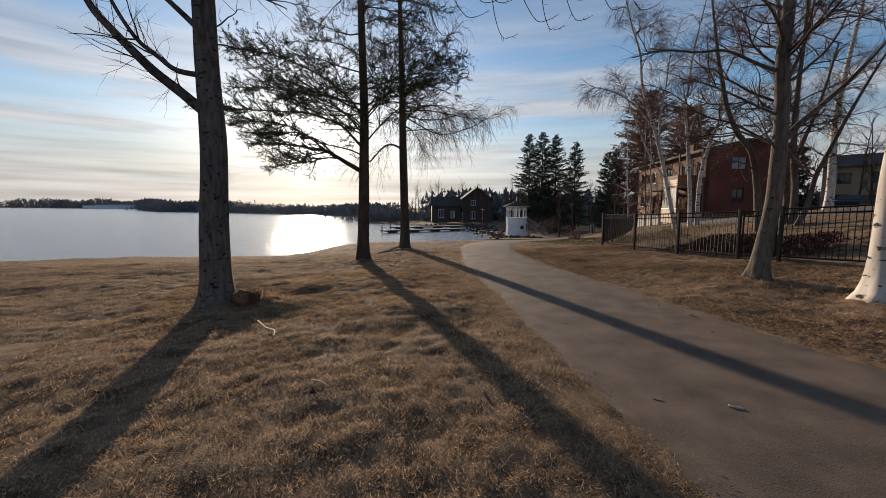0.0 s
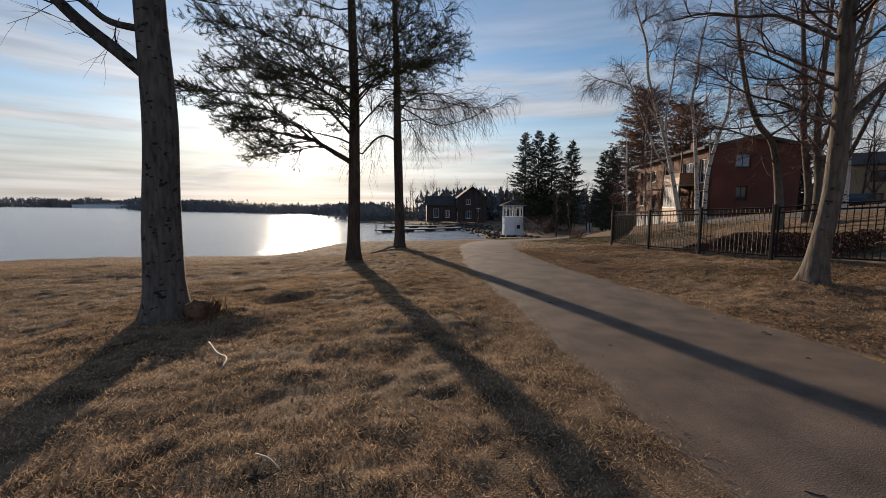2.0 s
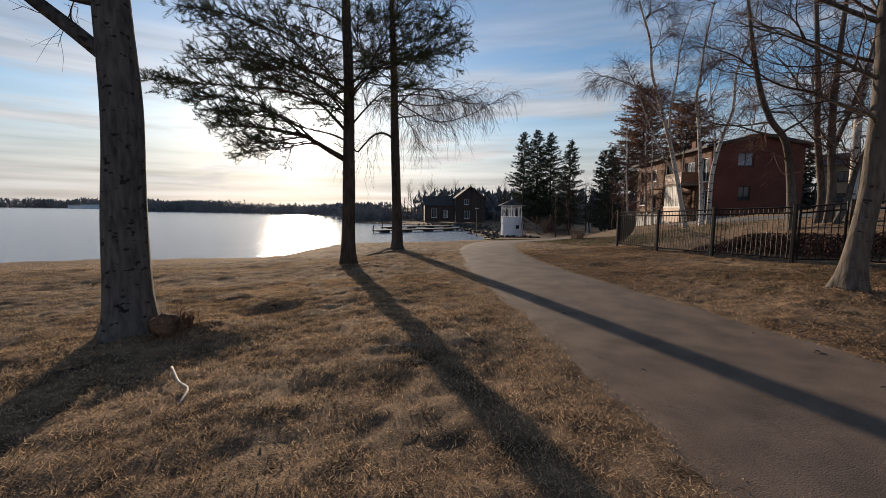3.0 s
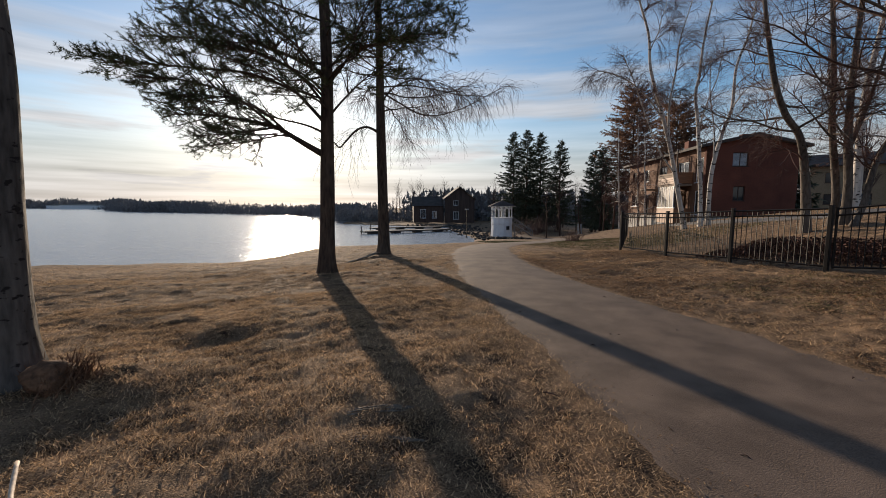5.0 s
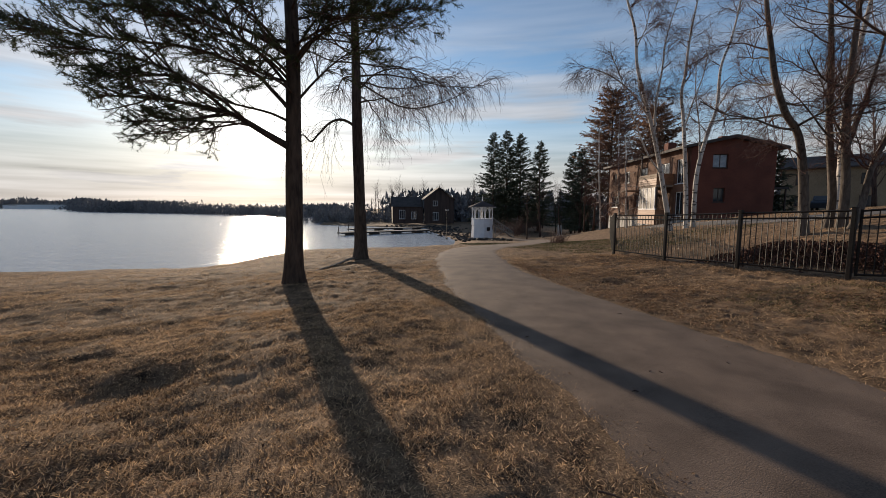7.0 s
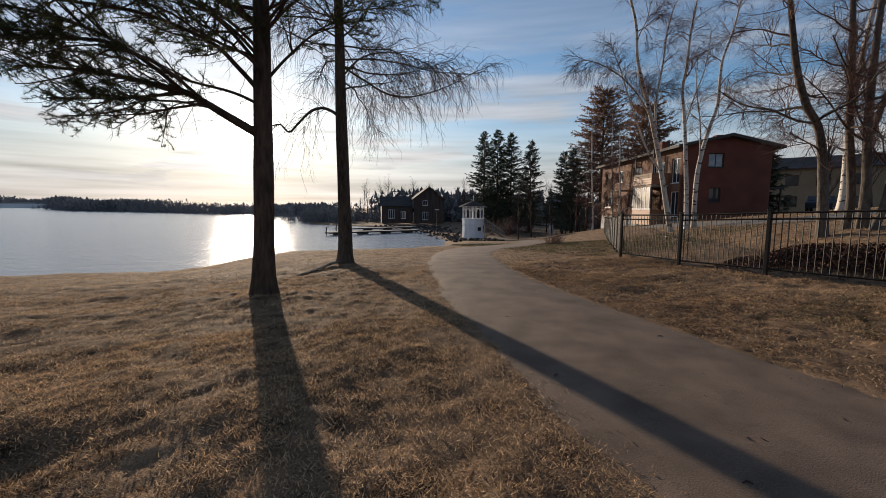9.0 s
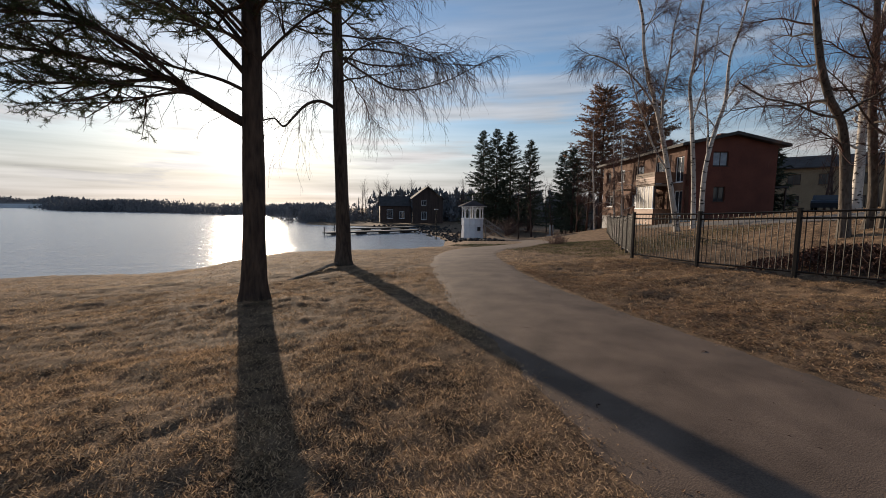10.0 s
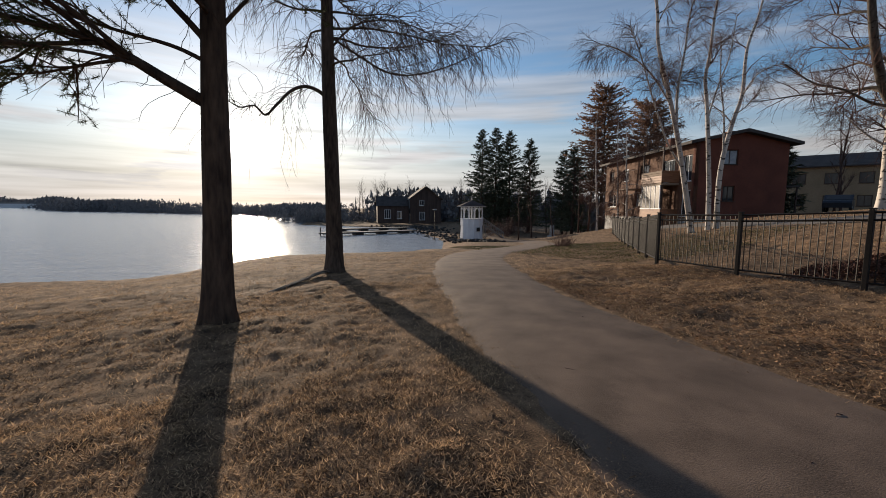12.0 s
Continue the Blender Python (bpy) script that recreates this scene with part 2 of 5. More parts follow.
M_BOARD = paint("dark_boards", (0.03, 0.021, 0.018), (0.08, 0.054, 0.046), 6.0, 0.6, 0.8, 0.3, stretch=(4, 4, 0.4))
M_BALC = paint("varnished_boards", (0.16, 0.075, 0.04), (0.30, 0.15, 0.08), 6.0, 0.8, 0.6, 0.2, stretch=(0.4, 0.4, 5))
M_DOCK = paint("weathered_planks", (0.14, 0.13, 0.12), (0.32, 0.30, 0.28), 6.0, 0.6, 0.85, 0.3, stretch=(1, 4, 1))
M_FLOAT = paint("wet_dark_timber", (0.02, 0.018, 0.016), (0.06, 0.05, 0.045), 6.0, 0.6, 0.6, 0.3)
M_STICK = paint("barkless_stick", (0.30, 0.23, 0.17), (0.60, 0.50, 0.40), 30.0, 4.0, 0.7, 0.3)
M_STUMP = paint("mossy_root", (0.07, 0.038, 0.022), (0.24, 0.13, 0.075), 25.0, 3.0, 0.95, 1.0, 0.02)
M_ROOT = paint("worn_root", (0.07, 0.05, 0.036), (0.26, 0.21, 0.165), 40.0, 5.0, 0.8, 0.8, 0.01)
M_HEDGE = paint("dry_hedge", (0.03, 0.018, 0.014), (0.16, 0.085, 0.065), 12.0, 1.5, 0.85, 0.0, vary=0.5, island=True, spec=0.1)
M_CARPAINT = paint("car_paint_blue_grey", (0.025, 0.03, 0.04), (0.04, 0.05, 0.065), 3.0, 0.6, 0.3, 0.0, metal=0.3)
M_RUBBER = paint("tyre_rubber", (0.012, 0.012, 0.012), (0.025, 0.025, 0.025), 20.0, 2.0, 0.85, 0.1)
M_STONE = paint("pale_stone", (0.26, 0.25, 0.24), (0.45, 0.44, 0.42), 15.0, 2.0, 0.85, 0.3)
M_GREEN = paint("fresh_grass", (0.05, 0.055, 0.015), (0.17, 0.16, 0.055), 20.0, 1.0, 0.9, 0.8, 0.02, vary=0.3, island=True)


def glass(name, tint, rough=0.05):
    m = paint(name, tint, [c * 1.4 for c in tint], 1.0, 0.3, rough, 0.0, spec=0.4)
    return m


M_PANE = glass("window_glass", (0.02, 0.025, 0.03))
M_GLAZE = paint("curtained_glass", (0.10, 0.088, 0.076), (0.19, 0.168, 0.145), 3.0, 0.8, 0.25, 0.0)
M_BLIND = paint("pale_curtain", (0.20, 0.23, 0.26), (0.34, 0.38, 0.42), 5.0, 2.0, 0.5, 0.0)


def water_material():
    m = bpy.data.materials.new("lake_water")
    m.use_nodes = True
    nt = m.node_tree
    bs = nt.nodes["Principled BSDF"]
    bs.inputs["Base Color"].default_value = (0.34, 0.35, 0.37, 1)
    bs.inputs["Roughness"].default_value = 0.16
    bs.inputs["IOR"].default_value = 1.5
    geo = nt.nodes.new("ShaderNodeNewGeometry")
    mp = nt.nodes.new("ShaderNodeMapping")
    mp.inputs["Scale"].default_value = (0.6, 1.5, 1.0)
    nt.links.new(geo.outputs["Position"], mp.inputs["Vector"])
    prev = None
    for scale, dist in ((0.35, 0.25), (1.6, 0.17), (5.0, 0.10)):
        tex = nt.nodes.new("ShaderNodeTexNoise")
        tex.inputs["Scale"].default_value, tex.inputs["Detail"].default_value = scale, 4.0
        nt.links.new(mp.outputs["Vector"], tex.inputs["Vector"])
        bp = nt.nodes.new("ShaderNodeBump")
        bp.inputs["Strength"].default_value, bp.inputs["Distance"].default_value = 0.6, dist
        nt.links.new(tex.outputs["Fac"], bp.inputs["Height"])
        if prev:
            nt.links.new(prev.outputs[0], bp.inputs["Normal"])
        prev = bp
    nt.links.new(prev.outputs[0], bs.inputs["Normal"])
    return m


M_WATER = water_material()

# ---- the lie of the land ----
WATER_Z = -3.5
LAKE = np.array([(-60, 17.5), (-25, 23.2), (-10, 25.5), (-4, 26.0), (-0.4, 25.9), (3, 25.7), (6.2, 25.8), (9.5, 27.0), (13.4, 31), (18.2, 41), (22.3, 52), (25.3, 62), (27, 72), (29, 84),
                 (33, 96), (34, 104), (24, 110), (10, 128), (16, 168), (28, 204), (-9, 255), (-107, 380), (-150, 432), (-215, 560), (-310, 780), (-430, 900), (-900, 1240), (-2600, 1600), (-2600, -200)], float)


def lake_depth(x, y):
    """Metres into the lake's outline (above 0) or inland of it (below 0)."""
    x, y = np.asarray(x, float), np.asarray(y, float)
    best = np.full(x.shape, 1e9)
    inside = np.zeros(x.shape, bool)
    for (ax, ay), (bx, by) in zip(LAKE, np.roll(LAKE, -1, axis=0)):
        dx, dy = bx - ax, by - ay
        t = np.clip(((x - ax) * dx + (y - ay) * dy) / (dx * dx + dy * dy), 0, 1)
        best = np.minimum(best, np.hypot(x - ax - t * dx, y - ay - t * dy))
        cross = (ay > y) != (by > y)
        with np.errstate(divide="ignore", invalid="ignore"):
            inside ^= cross & (x < (bx - ax) * (y - ay) / (by - ay) + ax)
    return np.where(inside, best, -best)


def wave(x, y, k, seed):
    """Soft uneven waves from a few crossed sines, -1 to 1."""
    r = np.random.RandomState(seed)
    s = 0
    for i in range(7):
        a, p, f = r.uniform(0, math.pi), r.uniform(0, 6.28), k * r.uniform(0.6, 1.9)
        s = s + np.sin((x * np.cos(a) + y * np.sin(a)) * f + p + 1.3 * np.sin((y * np.cos(a) - x * np.sin(a)) * f * 0.6 + p * 2))
    return s / 4.0


CENTRE = np.array([(1.6, -14), (2.4, -6), (3.0, -1), (3.3, 1), (3.55, 3), (4.0, 5.4), (4.45, 8.2), (4.95, 11.3), (5.65, 14.1), (6.66, 16.9), (8.15, 19.9), (10.6, 23.0),
                   (14.8, 26.8), (21, 33.5), (27.5, 44), (33.5, 57), (37.5, 72), (43, 88), (56, 104), (80, 120)], float)


def curve_through(pts, n):
    """A smooth line through points."""
    pts = np.asarray(pts, float)
    p = np.concatenate([[2 * pts[0] - pts[1]], pts, [2 * pts[-1] - pts[-2]]])
    out = []
    for i in range(1, len(p) - 2):
        for t in np.linspace(0, 1, n, endpoint=False):
            a, b, c, d = p[i - 1:i + 3]
            out.append(0.5 * (2 * b + (c - a) * t + (2 * a - 5 * b + 4 * c - d) * t * t + (3 * b - a - 3 * c + d) * t ** 3))
    return np.array(out + [pts[-1]])


PATH_LINE = curve_through(CENTRE, 12)


def path_off(x, y):
    """Distance from the path's middle line."""
    x, y = np.asarray(x, float), np.asarray(y, float)
    best = np.full(x.shape, 1e9)
    for (ax, ay), (bx, by) in zip(PATH_LINE[:-1:3], PATH_LINE[3::3]):
        dx, dy = bx - ax, by - ay
        t = np.clip(((x - ax) * dx + (y - ay) * dy) / (dx * dx + dy * dy), 0, 1)
        best = np.minimum(best, np.hypot(x - ax - t * dx, y - ay - t * dy))
    return best


def half_path(y):
    """Half the path's width, which narrows towards the bend."""
    return np.interp(y, [1, 8, 11, 14, 30, 60], [1.5, 1.36, 1.19, 1.1, 1.18, 1.5])


def ground_z(x, y):
    x, y = np.asarray(x, float), np.asarray(y, float)
    p, u = 0.9 * y + 0.43 * x, 0.9 * x - 0.43 * y
    z = np.interp(p, [-40, 0, 6, 12, 18, 24, 36, 50, 58, 66, 72, 110], [0, -0.02, -0.08, -0.15, -0.2, -0.48, -1.2, -2.15, -2.75, -3.25, -3.35, -3.1])
    z = z + 0.14 * smooth01((u - 1.5) / 3.5) * smooth01((40 - p) / 12) - 0.2 * smooth01(-u / 10) * smooth01(p / 6)
    z = z + np.interp(u, [5.0, 8, 10, 16.5, 30, 80], [0, 0.3, 0.8, 1.9, 3.0, 4.5]) * smooth01((80 - p) / 25)
    d = lake_depth(x, y)
    z = z - 0.8 * smooth01((d + 13) / 13) * smooth01((2.5 - x) / 6)
    rough = smooth01((path_off(x, y) - 1.3) / 0.9)
    near = smooth01((40 - np.hypot(x, y)) / 20)
    z = z + near * rough * (0.03 * wave(x, y, 1.7, 3) + 0.017 * wave(x, y, 4.6, 5) + 0.012 * wave(x, y * 1.3, 10.0, 6) + 0.009 * wave(x, y * 1.3, 19.0, 7) + 0.006 * wave(x, y * 1.2, 34.0, 10))
    z = z - np.where(d > 0, np.minimum(d * 0.5, 1.6 - z * 0.0 + (z + 3.5).clip(0) + 0.8), 0)
    for cx, cy, rad, h in ((-1.0, 7.25, 0.55, 0.10), (-0.95, 6.75, 0.35, -0.04), (-0.62, 8.37, 0.42, -0.05), (-0.35, 8.5, 0.3, -0.04), (-1.15, 8.9, 0.35, -0.035), (-1.3, 14.2, 0.7, -0.035), (-4.05, 7.3, 0.6, -0.04), (-3.4, 7.5, 0.5, -0.07), (-0.1, 7.2, 0.25, -0.03), (1.1, 6.15, 0.5, 0.05), (0.9, 5.55, 0.35, 0.04), (-2.6, 11.5, 0.6, -0.04), (0.2, 5.2, 0.25, -0.05), (-1.0, 6.3, 0.3, -0.05), (-1.85, 7.3, 0.75, 0.07), (0.97, 13.35, 0.6, 0.05), (3.1, 17.6, 0.8, 0.04), (8.3, 6.15, 0.9, 0.09), (8.3, 3.9, 0.9, 0.08)):
        z = z + h * np.exp(-((x - cx) ** 2 + (y - cy) ** 2) / rad ** 2)
    return z


def gz(x, y):
    return float(ground_z(np.array([x]), np.array([y]))[0])


def axis(lo, fine, mid, far, step):
    a = list(np.arange(lo, fine, step))
    v = fine
    while v < mid:
        a.append(v)
        v += 0.4 if v < fine + 8 else 1.3
    s = 1.6
    while v < far:
        a.append(v)
        v += s
        s *= 1.18
    return a + [far]


def build_ground():
    right, left = axis(0, 11, 60, 4000, 0.075), axis(0.075, 7, 36, 4000, 0.075)
    xs = np.array([-v for v in left[::-1]] + right)
    up, down = axis(0, 17, 130, 4000, 0.065), axis(0.3, 1.5, 12, 4000, 0.3)
    ys = np.array([-v for v in down[::-1]] + up)
    X, Y = np.meshgrid(xs, ys)
    Z = ground_z(X.ravel(), Y.ravel()).reshape(X.shape)
    nx, ny = len(xs), len(ys)
    v = np.stack([X, Y, Z], -1).reshape(-1, 3)
    i = (np.arange(ny - 1)[:, None] * nx + np.arange(nx - 1)[None, :]).ravel()
    quads = np.stack([i, i + 1, i + nx + 1, i + nx], -1)
    me = bpy.data.meshes.new("ground")
    me.vertices.add(len(v))
    me.vertices.foreach_set("co", v.astype(np.float32).ravel())
    me.loops.add(quads.size)
    me.loops.foreach_set("vertex_index", quads.astype(np.int32).ravel())
    me.polygons.add(len(quads))
    me.polygons.foreach_set("loop_start", np.arange(0, quads.size, 4, dtype=np.int32))
    me.update(calc_edges=True)
    me.shade_smooth()
    tagged(link("ground", me, M_LAWN), "brown dead spring grass lawn sloping to a lake", "ground", kind="structure")


def build_path():
    line = curve_through(CENTRE, 24)
    t = np.gradient(line, axis=0)
    t /= np.linalg.norm(t, axis=1)[:, None]
    nrm = np.stack([t[:, 1], -t[:, 0]], -1)
    arc = np.concatenate([[0], np.cumsum(np.linalg.norm(np.diff(line, axis=0), axis=1))])
    cols = np.linspace(-1, 1, 15)
    rows = []
    for k, c in enumerate(cols):
        w = np.interp(arc, [0, 15, 22, 25.5, 28.5, 35, 45, 130], [1.5, 1.5, 1.36, 1.19, 1.1, 1.12, 1.22, 1.5])
        edge = (abs(c) > 0.99) * (0.09 * wave(arc, arc * 0 + c * 7, 4.0, 8) + 0.05 * wave(arc, arc * 0 + c * 3, 13.0, 9))
        p = line + nrm * (c * w + np.sign(c) * edge)[:, None]
        z = ground_z(p[:, 0], p[:, 1])
        lift = 0.012 + 0.02 * (1 - c * c) - 0.02 * (abs(c) > 0.99)
        rows.append(np.concatenate([p, (z + lift)[:, None]], 1))
    v = np.stack(rows, 1).reshape(-1, 3)
    n, m = len(line), len(cols)
    f = [(i * m + j, i * m + j + 1, (i + 1) * m + j + 1, (i + 1) * m + j) for i in range(n - 1) for j in range(m - 1)]
    tagged(solid("pavement", (v, f), M_PATH, smooth=True), "winding grey-brown packed gravel footpath across the lawn", "footpath", kind="structure")


def build_garden_path():
    line = curve_through([(31, 31), (27.4, 25.2), (24.6, 20.3), (22.9, 17), (22.9, 13.5), (25, 9), (28.5, 3)], 10)
    t = np.gradient(line, axis=0)
    nrm = np.stack([t[:, 1], -t[:, 0]], -1) / np.linalg.norm(t, axis=1)[:, None]
    cols = np.linspace(-1.15, 1.15, 5)
    v = np.stack([np.concatenate([line + nrm * c, (ground_z(*(line + nrm * c).T) + 0.05 - 0.06 * (abs(c) > 1))[:, None]], 1) for c in cols], 1).reshape(-1, 3)
    f = [(i * 5 + j, i * 5 + j + 1, (i + 1) * 5 + j + 1, (i + 1) * 5 + j) for i in range(len(line) - 1) for j in range(4)]
    tagged(solid("garden_path", (v, f), M_ASPHALT, smooth=True), "worn grey asphalt path across the garden slope", "footpath", kind="structure")


def build_water():
    tagged(solid("water", ([(-4000, -400, WATER_Z), (400, -400, WATER_Z), (400, 3000, WATER_Z), (-4000, 3000, WATER_Z)], [(0, 1, 2, 3)]), M_WATER),
           "calm rippled lake glittering under the low sun", "lake", kind="structure")


build_ground()
build_path()
build_garden_path()
build_water()


# ---- trees ----
def wander(r, start, way, length, segs, bend, lift):
    """A limb's middle line: it wanders, and turns up (lift above 0) or hangs."""
    pts = [np.array(start, float)]
    d = np.array(way, float)
    d /= np.linalg.norm(d)
    step = length / segs
    for i in range(segs):
        d = d + r.normal(0, bend, 3) + np.array((0, 0, lift / segs))
        d /= np.linalg.norm(d)
        pts.append(pts[-1] + d * step)
    return np.array(pts)


def spread(r, way, angle):
    """A direction that leaves way by about that angle."""
    way = np.asarray(way, float) / np.linalg.norm(way)
    side = np.cross(way, r.normal(0, 1, 3))
    side /= np.linalg.norm(side) + 1e-9
    return way * math.cos(angle) + side * math.sin(angle)


def offshoots(r, lines, per_metre, length, radius, angle, bend, lift, segs=4, start=0.25, up=0.0, flat=1.0):
    """Side shoots along each line: pairs of points and radii."""
    out = []
    for pts, rad in lines:
        seg = np.diff(pts, axis=0)
        total = np.linalg.norm(seg, axis=1).sum()
        n = r.poisson(max(total * per_metre, 0.3))
        for _ in range(n):
            f = start + (1 - start) * r.random_sample() ** 0.8
            k = min(int(f * (len(pts) - 1)), len(pts) - 2)
            g = f * (len(pts) - 1) - k
            at = pts[k] * (1 - g) + pts[k + 1] * g
            w = spread(r, seg[k], angle * r.uniform(0.7, 1.3)) + np.array((0, 0, up))
            w = w * np.array((1, 1, flat))
            ln = length * r.uniform(0.5, 1.25) * (1.15 - 0.6 * f)
            rr = min(radius, 0.75 * (rad[k] * (1 - g) + rad[k + 1] * g))
            p = wander(r, at, w, ln, segs, bend, lift)
            out.append((p, np.linspace(rr, rr * 0.35, len(p))))
    return out


def needles(r, lines, per_metre, size, start=0.2, fan=1.1, width=0.16):
    """Sprays of narrow triangles along twigs."""
    out = []
    for pts, _ in lines:
        seg = np.diff(pts, axis=0)
        total = np.linalg.norm(seg, axis=1).sum()
        n = int(total * per_metre) + 3
        f = start + (1 - start) * r.random_sample(n)
        k = np.minimum((f * (len(pts) - 1)).astype(int), len(pts) - 2)
        g = (f * (len(pts) - 1) - k)[:, None]
        at = pts[k] * (1 - g) + pts[k + 1] * g
        w = seg[k] / (np.linalg.norm(seg[k], axis=1)[:, None] + 1e-9) + r.normal(0, fan * 0.6, (n, 3))
        w /= np.linalg.norm(w, axis=1)[:, None] + 1e-9
        s = np.cross(w, r.normal(0, 1, (n, 3)))
        s /= np.linalg.norm(s, axis=1)[:, None] + 1e-9
        ln = size * r.uniform(0.6, 1.3, (n, 1))
        out.append(np.stack([at + s * ln * width * 0.5, at - s * ln * width * 0.5, at + w * ln], 1))
    return np.concatenate(out)


def strands(lines, sides):
    return [tube(p, q, sides, cap=False) for p, q in lines]


def trunk_line(base, top, r, wob=0.06, n=14):
    base, top = np.array(base, float), np.array(top, float)
    t = np.linspace(0, 1, n)[:, None]
    p = base + (top - base) * t
    p[1:-1, :2] += np.cumsum(r.normal(0, wob, (n - 2, 2)), axis=0) * 0.5
    return p


def trunk_mesh(name, pts, r0, r1, material, parent, seed, roots=0.5, sides=18, label=""):
    """A trunk with an uneven round and a flared foot."""
    fine = curve_through(pts, 5)
    n = len(fine)
    arc = np.concatenate([[0], np.cumsum(np.linalg.norm(np.diff(fine, axis=0), axis=1))])
    rad = np.interp(arc, [0, arc[-1]], [r0, r1]) * (1 + roots * np.exp(-arc / 0.28))
    v, f = tube(fine, rad, sides)
    v = v.reshape(n, sides, 3)
    ang = np.arange(sides) * 2 * np.pi / sides
    rr = np.random.RandomState(seed)
    lobes = 1 + (0.18 * np.sin(ang * 5 + rr.uniform(0, 6)) + 0.10 * np.sin(ang * 3 + rr.uniform(0, 6)))[None, :] * np.exp(-arc / 0.3)[:, None]
    lumps = 1 + 0.05 * wave(ang[None, :] * 1.5 + 0 * arc[:, None], arc[:, None] * 1.0 + 0 * ang[None, :], 2.0, seed)
    v = fine[:, None, :] + (v - fine[:, None, :]) * (lobes * lumps)[:, :, None]
    return solid(name, (v.reshape(-1, 3), f), material, parent, label, smooth=True)


def bare_tree(name, base, top, r0, bark_m, twig_m, seed, label, limbs=(), auto=10, limb_len=3.0, first=0.35, rise=0.55, twig_len=0.8, dense=1.0, droop=0.0,
              category="tree", roots=0.5, group="", r1=None, wob=0.06, small=0.0035, levels=3, twig_r=0.007, line=None, bent=()):
    """A leafless tree: trunk, limbs, branches and hanging or rising twigs.
    limbs: (share of the height, azimuth, slope, length, radius). line: bends of the trunk. bent: limbs as (radius at either end, bends)."""
    r = np.random.RandomState(seed)
    root = empty(name, *base)
    tagged(root, label, category, group)
    b = np.zeros(3)
    t = np.array(top, float) - np.array(base, float)
    stem = trunk_line(b - (0, 0, 0.12), t, r, wob)
    if line is not None:
        stem = curve_through([b - (0, 0, 0.12)] + [np.array(p) - np.array(base) for p in line] + [t], 3)
    r1 = r0 * 0.25 if r1 is None else r1
    trunk_mesh("trunk", stem, r0, r1, bark_m, root, seed, roots)
    fine = curve_through(stem, 5)
    first_limbs = [(curve_through(np.array(p) - np.array(base), 4), np.linspace(ra, rb, (len(p) - 1) * 4 + 1)) for ra, rb, p in bent]
    spec = list(limbs)
    for _ in range(auto):
        f = first + (0.97 - first) * r.random_sample()
        spec.append((f, r.uniform(0, 360), rise * r.uniform(0.5, 1.5), limb_len * r.uniform(0.6, 1.2) * (1.15 - 0.7 * (f - first) / (1 - first)), r0 * 0.34 * (1.1 - 0.75 * f)))
    for f, azim, slope, ln, rad in spec:
        at = fine[min(int(f * (len(fine) - 1)), len(fine) - 1)]
        w = (math.sin(radians(azim)), math.cos(radians(azim)), slope)
        p = wander(r, at, w, ln, 9, 0.15, 0.25 + droop)
        first_limbs.append((p, np.linspace(rad, rad * 0.2, len(p))))
    for p, q in first_limbs:
        solid("limb", tube(curve_through(p, 3), np.interp(np.linspace(0, 1, (len(p) - 1) * 3 + 1), np.linspace(0, 1, len(q)), q), 7), bark_m if q[0] > 0.035 and bark_m is not M_BIRCH else (bark_m if q[0] > 0.03 else twig_m), root, smooth=True)
    second = offshoots(r, first_limbs + [(fine[int(len(fine) * 0.7):], np.linspace(r0 * 0.4, r1, len(fine) - int(len(fine) * 0.7)))], 2.4 * dense, limb_len * 0.42, 0.014, 0.8, 0.13, 0.1 + droop, 6, 0.12)
    third = offshoots(r, second + first_limbs, 3.6 * dense, twig_len, twig_r, 0.75, 0.24, droop * 1.5, 3, 0.15)
    fourth = offshoots(r, third, 4.6 * dense, twig_len * 0.7, small, 0.7, 0.26, droop * 2, 2, 0.1) if levels > 2 else []
    solid("branchwork", strands(second, 5), twig_m, root, smooth=True)["kind"] = "stuff"
    solid("twig_spray", strands(third + fourth, 3), twig_m, root)["kind"] = "stuff"
    return root


